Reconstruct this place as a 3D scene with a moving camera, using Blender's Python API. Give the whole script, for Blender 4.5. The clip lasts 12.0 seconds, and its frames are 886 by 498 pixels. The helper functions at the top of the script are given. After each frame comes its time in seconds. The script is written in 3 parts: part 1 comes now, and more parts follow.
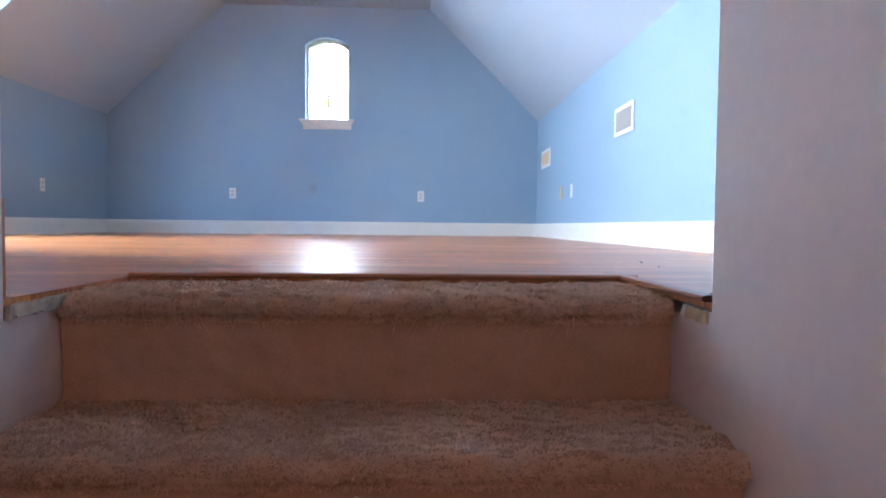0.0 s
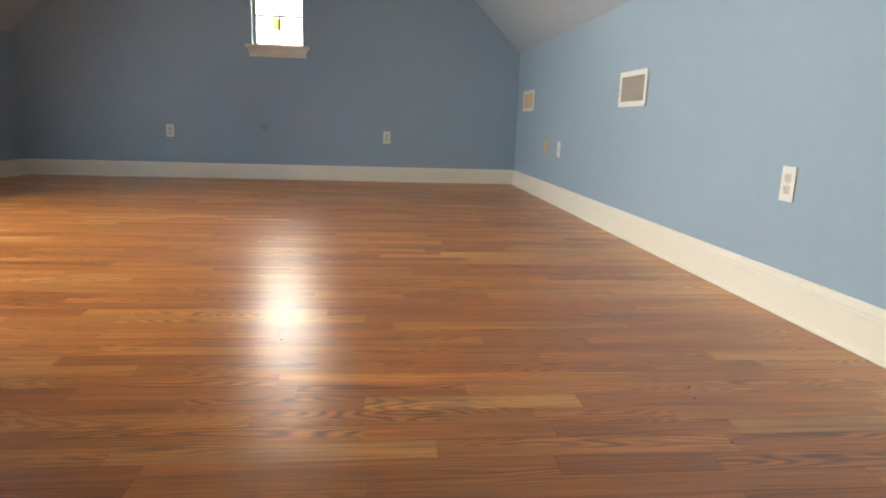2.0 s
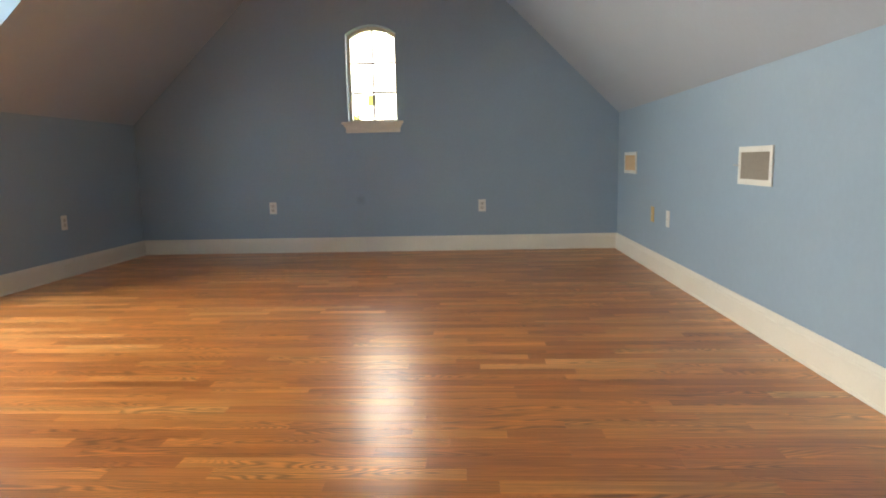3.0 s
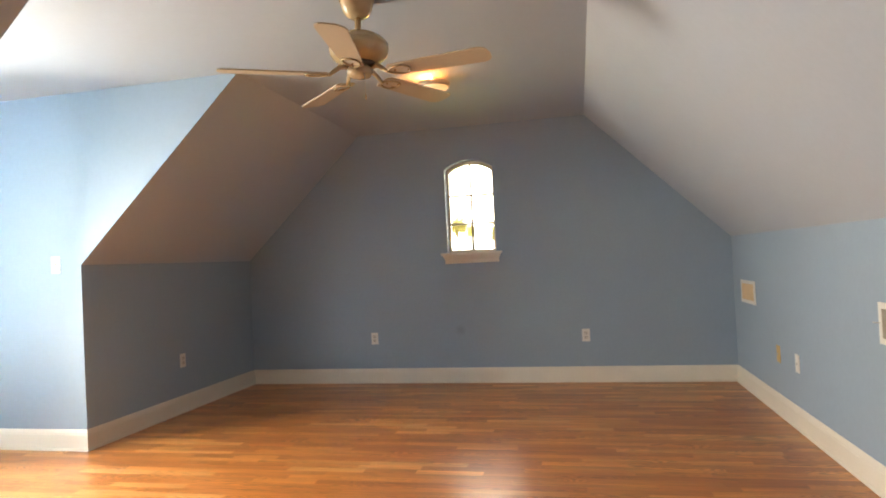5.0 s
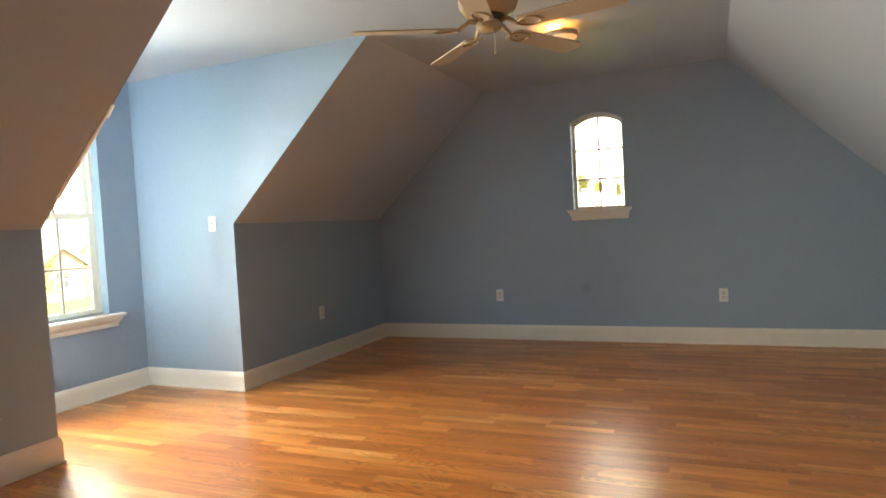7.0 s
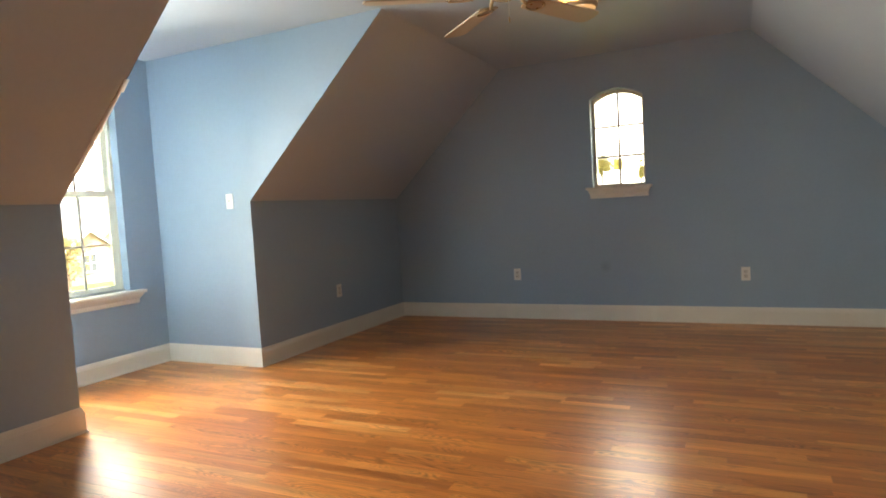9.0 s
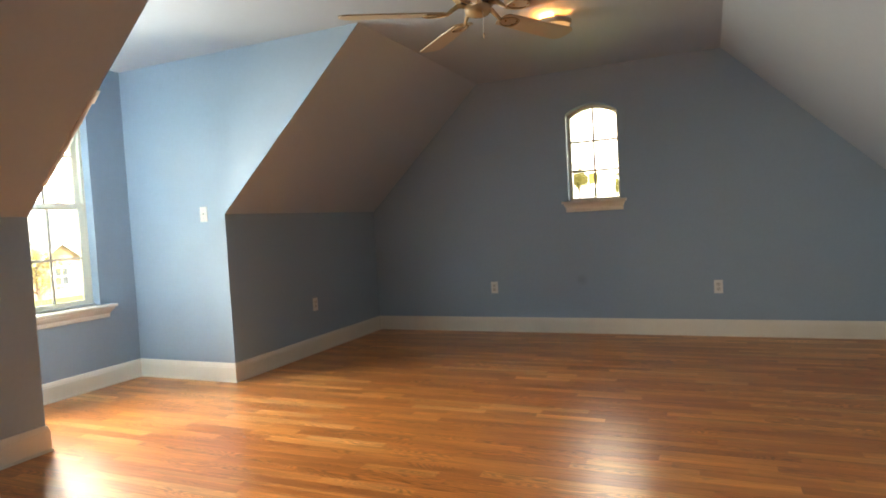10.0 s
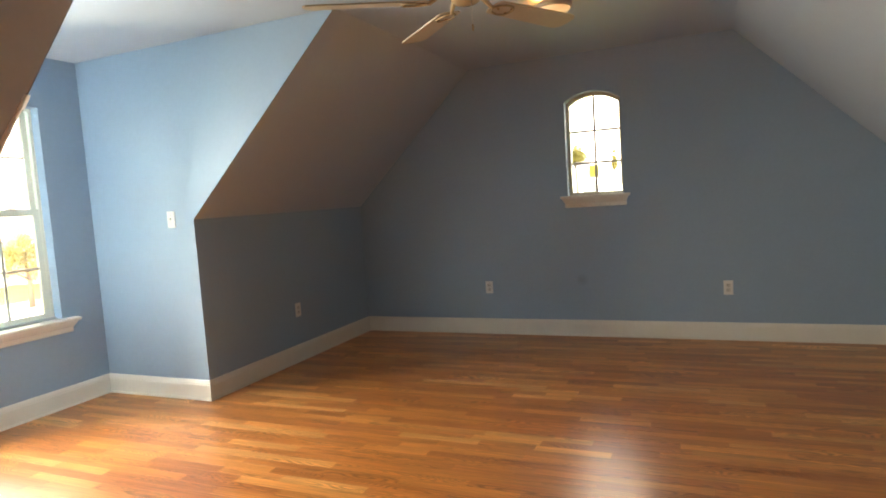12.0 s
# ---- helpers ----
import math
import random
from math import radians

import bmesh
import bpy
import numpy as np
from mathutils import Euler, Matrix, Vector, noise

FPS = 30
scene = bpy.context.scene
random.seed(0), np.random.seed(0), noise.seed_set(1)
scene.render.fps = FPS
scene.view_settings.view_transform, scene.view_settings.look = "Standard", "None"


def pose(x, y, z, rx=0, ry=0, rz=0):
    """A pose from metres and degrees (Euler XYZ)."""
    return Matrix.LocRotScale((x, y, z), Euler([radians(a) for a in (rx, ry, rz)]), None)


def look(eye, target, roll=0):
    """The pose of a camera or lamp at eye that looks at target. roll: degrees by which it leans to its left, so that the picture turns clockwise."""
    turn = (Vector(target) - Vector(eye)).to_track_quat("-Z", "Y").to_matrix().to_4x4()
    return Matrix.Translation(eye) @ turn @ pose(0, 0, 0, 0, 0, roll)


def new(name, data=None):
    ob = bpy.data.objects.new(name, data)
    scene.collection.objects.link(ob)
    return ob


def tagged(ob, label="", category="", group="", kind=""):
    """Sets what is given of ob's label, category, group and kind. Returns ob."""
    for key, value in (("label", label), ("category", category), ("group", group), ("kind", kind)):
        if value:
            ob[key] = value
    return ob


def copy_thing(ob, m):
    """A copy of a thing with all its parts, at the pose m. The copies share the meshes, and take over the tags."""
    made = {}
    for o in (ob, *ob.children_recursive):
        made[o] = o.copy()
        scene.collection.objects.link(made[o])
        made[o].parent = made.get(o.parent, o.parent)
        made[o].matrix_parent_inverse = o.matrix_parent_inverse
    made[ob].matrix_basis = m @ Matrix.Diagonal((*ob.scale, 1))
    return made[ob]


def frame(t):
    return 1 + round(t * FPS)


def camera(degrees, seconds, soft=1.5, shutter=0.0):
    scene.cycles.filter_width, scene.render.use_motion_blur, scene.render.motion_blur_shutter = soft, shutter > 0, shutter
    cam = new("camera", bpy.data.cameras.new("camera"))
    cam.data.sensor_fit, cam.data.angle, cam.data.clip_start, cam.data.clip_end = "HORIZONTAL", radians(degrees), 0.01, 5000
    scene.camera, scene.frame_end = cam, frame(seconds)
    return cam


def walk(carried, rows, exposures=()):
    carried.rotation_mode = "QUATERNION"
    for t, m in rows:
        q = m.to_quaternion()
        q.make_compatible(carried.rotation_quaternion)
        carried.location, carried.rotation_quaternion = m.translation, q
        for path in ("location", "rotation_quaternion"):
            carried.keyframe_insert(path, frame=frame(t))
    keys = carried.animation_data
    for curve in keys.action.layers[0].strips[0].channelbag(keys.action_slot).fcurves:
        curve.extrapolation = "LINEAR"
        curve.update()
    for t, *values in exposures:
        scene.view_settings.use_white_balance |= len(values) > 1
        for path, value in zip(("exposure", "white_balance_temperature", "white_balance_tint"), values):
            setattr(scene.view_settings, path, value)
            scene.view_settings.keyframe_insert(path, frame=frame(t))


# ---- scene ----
cam = camera(71.4, 12.0, soft=1.8)
PATH = [
    (0, (3.293, -0.744, 0.108), (3.38, 1.253, 0.033), 0.6),
    (0.3, (3.272, -0.64, 0.177), (3.348, 1.35, -0.006), -1.4),
    (0.5, (3.263, -0.576, 0.255), (3.424, 1.397, -0.034), -0.3),
    (0.7, (3.269, -0.529, 0.29), (3.434, 1.451, 0.062), -0.8),
    (1, (3.298, -0.436, 0.334), (3.442, 1.546, 0.104), -0.6),
    (1.5, (3.299, -0.303, 0.489), (3.377, 1.676, 0.214), -0.3),
    (2, (3.278, -0.107, 0.594), (3.483, 1.841, 0.19), 1.8),
    (2.5, (3.296, 0.02, 0.694), (3.463, 1.991, 0.397), -0.5),
    (3, (3.268, 0.113, 0.852), (3.163, 2.09, 0.57), -1.3),
    (3.2, (3.245, 0.158, 0.884), (3.079, 2.132, 0.612), -2.1),
    (4.8, (3.322, 0.234, 1.177), (2.975, 2.202, 1.246), -2.6),
    (5, (3.312, 0.223, 1.17), (2.883, 2.176, 1.207), -2.8),
    (5.5, (3.298, 0.213, 1.175), (2.72, 2.127, 1.206), -4.1),
    (6, (3.287, 0.206, 1.18), (2.69, 2.114, 1.213), -3.9),
    (6.5, (3.297, 0.208, 1.182), (2.652, 2.101, 1.176), -3.5),
    (7, (3.266, 0.2, 1.164), (2.465, 2.03, 1.086), -3.2),
    (7.2, (3.251, 0.198, 1.16), (2.394, 2.002, 1.058), -3.5),
    (8.8, (3.278, 0.224, 1.122), (2.4, 2.016, 0.982), -3.0),
    (9, (3.287, 0.233, 1.11), (2.423, 2.032, 0.984), -3.3),
    (9.5, (3.297, 0.243, 1.116), (2.501, 2.075, 1.014), -3.5),
    (10, (3.303, 0.242, 1.112), (2.502, 2.072, 1.024), -3.2),
    (10.5, (3.316, 0.252, 1.117), (2.44, 2.048, 1.035), -5.0),
    (11, (3.239, 0.334, 1.09), (2.382, 2.132, 0.902), -5.3),
    (11.5, (3.16, 0.457, 1.219), (2.37, 2.262, 0.877), -5.2),
    (12, (3.204, 0.611, 1.296), (2.412, 2.44, 1.13), -3.8),
]
EXPOSURES = [(0.0, 5.75, 4650, 14), (0.3, 5.74, 5400, 13), (0.6, 5.65, 6150, 13), (1.0, 5.5, 6550, 14), (1.5, 5.1, 6400, 12), (2.5, 4.66, 6350, 11), (3.0, 4.63, 6450, 11),
             (5.0, 4.8, 7150, 18), (6.0, 4.68, 7150, 18), (7.0, 4.47, 7000, 13), (10.5, 4.29, 6950, 13), (12.0, 4.29, 7000, 13)]
walk(cam, [(t, look(eye, target, roll)) for t, eye, target, roll in PATH], EXPOSURES)

# ---- world and large lights ----
world = bpy.data.worlds.new("sky")
scene.world = world
world.use_nodes = True
wt = world.node_tree
sky = wt.nodes.new("ShaderNodeTexSky")
sky.sky_type = "NISHITA"
sky.sun_disc = False
SUN_ELEVATION, SUN_AZIMUTH = radians(48), radians(140)      # azimuth clockwise from +y
sky.sun_elevation, sky.sun_rotation = SUN_ELEVATION, SUN_AZIMUTH
sky.dust_density, sky.air_density, sky.ozone_density = 6.0, 1.0, 0.6
background = wt.nodes["Background"]
background.inputs["Strength"].default_value = 0.08
wt.links.new(sky.outputs["Color"], background.inputs["Color"])

sun = new("sun", bpy.data.lights.new("sun", "SUN"))
sun.data.energy, sun.data.angle, sun.data.color = 1.5, radians(12), (1.0, 0.95, 0.87)
toward = Vector((math.sin(SUN_AZIMUTH) * math.cos(SUN_ELEVATION), math.cos(SUN_AZIMUTH) * math.cos(SUN_ELEVATION), math.sin(SUN_ELEVATION)))
sun.matrix_world = look(toward * 60, (0, 0, 0))

# daylight of the dormer window, in its opening
daylight = new("dormer_daylight", bpy.data.lights.new("dormer_daylight", "AREA"))
daylight.data.shape, daylight.data.size, daylight.data.size_y = "RECTANGLE", 0.23, 1.36
daylight.data.energy, daylight.data.color, daylight.data.spread = 6.4, (0.98, 1.0, 0.90), radians(146)
daylight.matrix_world = look((-1.05, 2.81, 1.36), (0.95, 1.76, 0.95))

# warm lamp of the lower hall, at the foot of the stairs
hall = new("lower_hall_lamp", bpy.data.lights.new("lower_hall_lamp", "AREA"))
hall.data.shape, hall.data.size, hall.data.energy, hall.data.color = "DISK", 0.2, 0.095, (1.0, 0.46, 0.22)
hall.matrix_world = look((2.85, -2.6, 0.6), (3.6, -0.5, -0.35))


# ---- materials ----
def material(name, colour, rough=0.5, metal=0.0, spec=0.5, vary=0.06, scale=3.0, fine=60.0, bump=0.0, bump_scale=200.0, coat=0.0):
    """A painted or plain surface: broad mottling, fine grain, and fine relief."""
    m = bpy.data.materials.new(name)
    m.use_nodes = True
    nt = m.node_tree
    b = nt.nodes["Principled BSDF"]
    b.inputs["Metallic"].default_value = metal
    b.inputs["Specular IOR Level"].default_value = spec
    b.inputs["Coat Weight"].default_value = coat
    geo = nt.nodes.new("ShaderNodeNewGeometry")
    n1 = nt.nodes.new("ShaderNodeTexNoise")
    n1.inputs["Scale"].default_value, n1.inputs["Detail"].default_value = scale, 4
    n2 = nt.nodes.new("ShaderNodeTexNoise")
    n2.inputs["Scale"].default_value, n2.inputs["Detail"].default_value = fine, 3
    for n in (n1, n2):
        nt.links.new(geo.outputs["Position"], n.inputs["Vector"])
    add = nt.nodes.new("ShaderNodeMath")
    add.operation = "ADD"
    nt.links.new(n1.outputs["Fac"], add.inputs[0])
    nt.links.new(n2.outputs["Fac"], add.inputs[1])
    ramp = nt.nodes.new("ShaderNodeMapRange")
    ramp.inputs["From Min"].default_value, ramp.inputs["From Max"].default_value = 0.6, 1.4
    ramp.inputs["To Min"].default_value, ramp.inputs["To Max"].default_value = 1 - vary, 1 + vary
    nt.links.new(add.outputs[0], ramp.inputs["Value"])
    mix = nt.nodes.new("ShaderNodeVectorMath")
    mix.operation = "SCALE"
    mix.inputs[0].default_value = colour
    nt.links.new(ramp.outputs[0], mix.inputs["Scale"])
    nt.links.new(mix.outputs[0], b.inputs["Base Color"])
    r2 = nt.nodes.new("ShaderNodeMapRange")
    r2.inputs["To Min"].default_value, r2.inputs["To Max"].default_value = rough * 0.88, min(1, rough * 1.12)
    nt.links.new(n1.outputs["Fac"], r2.inputs["Value"])
    nt.links.new(r2.outputs[0], b.inputs["Roughness"])
    if bump:
        n3 = nt.nodes.new("ShaderNodeTexNoise")
        n3.inputs["Scale"].default_value, n3.inputs["Detail"].default_value = bump_scale, 3
        nt.links.new(geo.outputs["Position"], n3.inputs["Vector"])
        bp = nt.nodes.new("ShaderNodeBump")
        bp.inputs["Strength"].default_value, bp.inputs["Distance"].default_value = bump, 0.002
        nt.links.new(n3.outputs["Fac"], bp.inputs["Height"])
        nt.links.new(bp.outputs["Normal"], b.inputs["Normal"])
    return m


def wood_floor(name, per_object):
    """Glossy red-oak strips: each strip has its own tone, with straight grain and cathedral figure along x."""
    m = bpy.data.materials.new(name)
    m.use_nodes = True
    nt, b = m.node_tree, m.node_tree.nodes["Principled BSDF"]
    L = nt.links.new
    geo = nt.nodes.new("ShaderNodeNewGeometry")
    if per_object:
        rnd = nt.nodes.new("ShaderNodeObjectInfo").outputs["Random"]
    else:
        rnd = geo.outputs["Random Per Island"]
    shift = nt.nodes.new("ShaderNodeVectorMath")
    shift.operation = "SCALE"
    shift.inputs[0].default_value = (37.0, 19.0, 5.0)
    L(rnd, shift.inputs["Scale"])
    pos = nt.nodes.new("ShaderNodeVectorMath")
    pos.operation = "ADD"
    L(geo.outputs["Position"], pos.inputs[0])
    L(shift.outputs[0], pos.inputs[1])

    def noise_at(sx, sy, detail, dist=0.0):
        mp = nt.nodes.new("ShaderNodeMapping")
        mp.inputs["Scale"].default_value = (sx, sy, 1)
        L(pos.outputs[0], mp.inputs["Vector"])
        n = nt.nodes.new("ShaderNodeTexNoise")
        n.inputs["Scale"].default_value, n.inputs["Detail"].default_value = 1.0, detail
        n.inputs["Distortion"].default_value = dist
        L(mp.outputs[0], n.inputs["Vector"])
        return n.outputs["Fac"]

    fine = noise_at(3.5, 240, 4)
    figure = noise_at(1.5, 12, 1.0, 0.15)
    patch = noise_at(1.2, 10, 2)
    broad = noise_at(1.3, 9, 2)
    # contour bands of the broad figure give the cathedral grain
    bands = nt.nodes.new("ShaderNodeMath")
    bands.operation = "MULTIPLY"
    bands.inputs[1].default_value = 26.0
    L(figure, bands.inputs[0])
    fr = nt.nodes.new("ShaderNodeMath")
    fr.operation = "PINGPONG"
    fr.inputs[1].default_value = 0.5
    L(bands.outputs[0], fr.inputs[0])
    tone = nt.nodes.new("ShaderNodeValToRGB")
    e = tone.color_ramp.elements
    e[0].position, e[0].color = 0.0, (0.42, 0.133, 0.030, 1)
    e[1].position, e[1].color = 1.0, (0.68, 0.32, 0.10, 1)
    for p, c in ((0.3, (0.47, 0.16, 0.036, 1)), (0.65, (0.54, 0.196, 0.045, 1)), (0.88, (0.61, 0.245, 0.062, 1))):
        x = e.new(p)
        x.color = c
    L(rnd, tone.inputs["Fac"])

    def rng(socket, a, c, lo, hi):
        r = nt.nodes.new("ShaderNodeMapRange")
        for k, v in zip(("From Min", "From Max", "To Min", "To Max"), (a, c, lo, hi)):
            r.inputs[k].default_value = v
        L(socket, r.inputs["Value"])
        return r.outputs[0]

    def times(p, q):
        n = nt.nodes.new("ShaderNodeMath")
        n.operation = "MULTIPLY"
        L(p, n.inputs[0])
        L(q, n.inputs[1])
        return n.outputs[0]

    # strong figure shows in some strips alone; the others are plain
    strong = nt.nodes.new("ShaderNodeMix")
    L(rng(patch, 0.49, 0.62, 0.10, 1.0), strong.inputs["Factor"])
    strong.inputs["A"].default_value = 1.0
    L(rng(fr.outputs[0], 0.08, 0.34, 0.56, 1.14), strong.inputs["B"])
    dark = times(strong.outputs["Result"], rng(fine, 0.3, 0.65, 0.74, 1.34))
    dark = times(dark, rng(broad, 0.27, 0.73, 0.76, 1.22))
    col = nt.nodes.new("ShaderNodeVectorMath")
    col.operation = "SCALE"
    L(tone.outputs["Color"], col.inputs[0])
    L(dark, col.inputs["Scale"])
    L(col.outputs[0], b.inputs["Base Color"])
    cloud = nt.nodes.new("ShaderNodeTexNoise")
    cloud.inputs["Scale"].default_value, cloud.inputs["Detail"].default_value = 1.4, 5
    L(geo.outputs["Position"], cloud.inputs["Vector"])
    L(rng(cloud.outputs["Fac"], 0.3, 0.7, 0.285, 0.335), b.inputs["Roughness"])
    b.inputs["Specular IOR Level"].default_value = 0.85
    bp = nt.nodes.new("ShaderNodeBump")
    bp.inputs["Strength"].default_value, bp.inputs["Distance"].default_value = 0.05, 0.0006
    L(noise_at(6, 130, 2), bp.inputs["Height"])
    L(bp.outputs["Normal"], b.inputs["Normal"])
    return m


def glass(name):
    m = bpy.data.materials.new(name)
    m.use_nodes = True
    nt = m.node_tree
    nt.nodes.clear()
    out = nt.nodes.new("ShaderNodeOutputMaterial")
    tr, gl, mx, fz = (nt.nodes.new("ShaderNode" + n) for n in ("BsdfTransparent", "BsdfGlossy", "MixShader", "Fresnel"))
    tr.inputs["Color"].default_value = (0.97, 0.985, 0.975, 1)
    gl.inputs["Roughness"].default_value = 0.02
    fz.inputs["IOR"].default_value = 1.45
    nt.links.new(fz.outputs[0], mx.inputs[0])
    nt.links.new(tr.outputs[0], mx.inputs[1])
    nt.links.new(gl.outputs[0], mx.inputs[2])
    nt.links.new(mx.outputs[0], out.inputs["Surface"])
    return m


def thin(name, colour, through_share=0.5):
    """Thin stuff that light passes through: threads, paper, a sticker on glass."""
    m = material(name, colour, rough=0.9, spec=0.1, vary=0.09, scale=20, fine=300)
    nt = m.node_tree
    b, out = nt.nodes["Principled BSDF"], nt.nodes["Material Output"]
    tr, mx = nt.nodes.new("ShaderNodeBsdfTranslucent"), nt.nodes.new("ShaderNodeMixShader")
    mx.inputs["Fac"].default_value = through_share
    nt.links.new(b.inputs["Base Color"].links[0].from_socket, tr.inputs["Color"])
    nt.links.new(b.outputs["BSDF"], mx.inputs[1])
    nt.links.new(tr.outputs["BSDF"], mx.inputs[2])
    nt.links.new(mx.outputs["Shader"], out.inputs["Surface"])
    return m


def glowing(name, colour, strength):
    m = bpy.data.materials.new(name)
    m.use_nodes = True
    b = m.node_tree.nodes["Principled BSDF"]
    b.inputs["Base Color"].default_value = (0.85, 0.8, 0.7, 1)
    b.inputs["Roughness"].default_value = 0.35
    b.inputs["Emission Color"].default_value = (*colour, 1)
    b.inputs["Emission Strength"].default_value = strength
    return m


BLUE = material("blue_wall_paint", (0.305, 0.40, 0.495), rough=0.5, vary=0.035, scale=1.7, fine=35, bump=0.16, bump_scale=260)

# a faint grey smudge on the gable wall's paint
nt = BLUE.node_tree
near = nt.nodes.new("ShaderNodeVectorMath")
near.operation = "DISTANCE"
near.inputs[1].default_value = (2.175, 6.0, 0.50)
nt.links.new(nt.nodes["Geometry"].outputs["Position"], near.inputs[0])
fade = nt.nodes.new("ShaderNodeMapRange")
for key, value in zip(("From Min", "From Max", "To Min", "To Max"), (0.015, 0.06, 0.84, 1.0)):
    fade.inputs[key].default_value = value
nt.links.new(near.outputs["Value"], fade.inputs["Value"])
worn = nt.nodes.new("ShaderNodeVectorMath")
worn.operation = "SCALE"
base_in = nt.nodes["Principled BSDF"].inputs["Base Color"]
nt.links.new(base_in.links[0].from_socket, worn.inputs[0])
nt.links.new(fade.outputs[0], worn.inputs["Scale"])
nt.links.new(worn.outputs[0], base_in)

# Off-white taken down to grey-blue to offset the orange bounce off the floor.
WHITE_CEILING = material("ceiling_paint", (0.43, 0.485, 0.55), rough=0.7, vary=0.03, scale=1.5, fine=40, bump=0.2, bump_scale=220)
STAIR_PAINT = material("stairwell_paint", (0.82, 0.74, 0.70), rough=0.55, vary=0.04, scale=2.0, fine=40, bump=0.08, bump_scale=130)
TRIM = material("trim_paint", (0.80, 0.75, 0.65), rough=0.32, vary=0.03, scale=6, fine=90, bump=0.05)
VINYL = material("window_vinyl", (0.78, 0.76, 0.64), rough=0.35, vary=0.03, scale=8)
# White vinyl greyed so the backlit bars stand out from the bright sky.
MUNTIN = material("muntin_vinyl", (0.42, 0.42, 0.40), rough=0.4, vary=0.03)
PLATE = material("plate_plastic", (0.80, 0.78, 0.72), rough=0.34, vary=0.02, scale=20)
SOCKET = material("socket_plastic", (0.66, 0.63, 0.56), rough=0.35, vary=0.02, scale=20)
SLOT = material("slot_shade_and_dirt", (0.10, 0.08, 0.06), rough=0.6, vary=0.05)
YELLOW = material("aged_yellow_plastic", (0.62, 0.42, 0.14), rough=0.4, vary=0.06, scale=25)
BEIGE_PLATE = material("beige_panel_plastic", (0.74, 0.57, 0.36), rough=0.45, vary=0.05, scale=12)
GRILLE = material("grille_metal", (0.46, 0.40, 0.32), rough=0.45, vary=0.06, scale=30)
DARK_METAL = material("dark_metal", (0.10, 0.085, 0.07), rough=0.6, metal=0.3, vary=0.1)
STEEL = material("steel", (0.55, 0.53, 0.50), rough=0.3, metal=1.0)
FAN_PAINT = material("fan_enamel", (0.50, 0.37, 0.21), rough=0.18, vary=0.05, scale=8, coat=0.6)
FAN_BLADE = material("fan_blade_laminate", (0.50, 0.40, 0.28), rough=0.4, vary=0.05, scale=5, fine=80)
BRASS = material("brass", (0.75, 0.52, 0.18), rough=0.25, metal=1.0)
LAMP_PAN = material("lamp_pan", (0.50, 0.40, 0.28), rough=0.34, vary=0.04, coat=0.3)
LAMP_GLASS = glowing("lit_lamp_glass", (1.0, 0.50, 0.15), 0.035)
# Base toned darker than the pile, so the bare risers read as shaded.
CARPET = material("stair_carpet", (0.60, 0.415, 0.30), rough=0.95, spec=0.1, vary=0.13, scale=14, fine=230, bump=0.6, bump_scale=330)
FIBRE = thin("carpet_fibre", (0.84, 0.66, 0.50), 0.15)
PAPER = thin("torn_drywall_paper", (0.86, 0.80, 0.74))
STICKER = thin("yellow_sticker", (0.88, 0.82, 0.42))
EDGE_WOOD = material("edge_strip_wood", (0.43, 0.175, 0.075), rough=0.34, vary=0.14, scale=9, fine=160)
UNDERLAY = material("raw_floor_edge", (0.10, 0.065, 0.04), rough=0.8, vary=0.2, scale=20)
RAW_BOARD = material("raw_board", (0.60, 0.47, 0.26), rough=0.8, vary=0.2, scale=30, bump=0.6)
FOAM = material("carpet_pad", (0.56, 0.53, 0.42), rough=0.9, vary=0.25, scale=30, bump=0.8)
GLASS = glass("window_glass")
OAK_PIECE = wood_floor("oak_strip", True)
OAK_REST = wood_floor("oak_strip_rest", False)
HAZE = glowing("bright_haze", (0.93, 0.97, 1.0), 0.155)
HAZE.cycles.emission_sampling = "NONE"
LAWN = material("lawn", (0.10, 0.13, 0.035), rough=0.9, spec=0.1, vary=0.35, scale=0.35, fine=7)
CONCRETE = material("concrete", (0.42, 0.40, 0.36), rough=0.85, vary=0.12, scale=0.9, fine=20)
BRICK = material("house_brick", (0.36, 0.25, 0.17), rough=0.85, vary=0.25, scale=3, fine=12)
SHINGLE = material("roof_shingle", (0.14, 0.14, 0.135), rough=0.9, vary=0.2, scale=4, fine=18)
HOUSE_TRIM = material("house_trim", (0.75, 0.73, 0.68), rough=0.5, vary=0.04)
HOUSE_GLASS = material("house_window_glass", (0.06, 0.07, 0.08), rough=0.08, vary=0.1)
BARK = material("bark", (0.13, 0.09, 0.06), rough=0.9, vary=0.3, scale=9, bump=0.8, bump_scale=40)
LEAF = thin("leaves", (0.20, 0.18, 0.06))


# ---- building helpers ----
def to_object(name, bm, mat, parent=None):
    me = bpy.data.meshes.new(name)
    bmesh.ops.recalc_face_normals(bm, faces=bm.faces[:])
    bm.to_mesh(me)
    bm.free()
    me.materials.append(mat)
    ob = new(name, me)
    ob.parent = parent
    return ob


def structure(name, bm, mat, label, parent=None):
    return tagged(to_object(name, bm, mat, parent), label=label, kind="structure")


def thing(name, label, category, at=(0, 0, 0), turn=0.0, group=""):
    e = new(name)
    e.empty_display_size = 0.05
    e.matrix_basis = pose(*at, 0, 0, turn)
    return tagged(e, label=label, category=category, group=group)


def part(name, bm, mat, parent, label="", smooth=False):
    ob = to_object(name, bm, mat, parent)
    if smooth:
        for p in ob.data.polygons:
            p.use_smooth = True
    return tagged(ob, label=label)


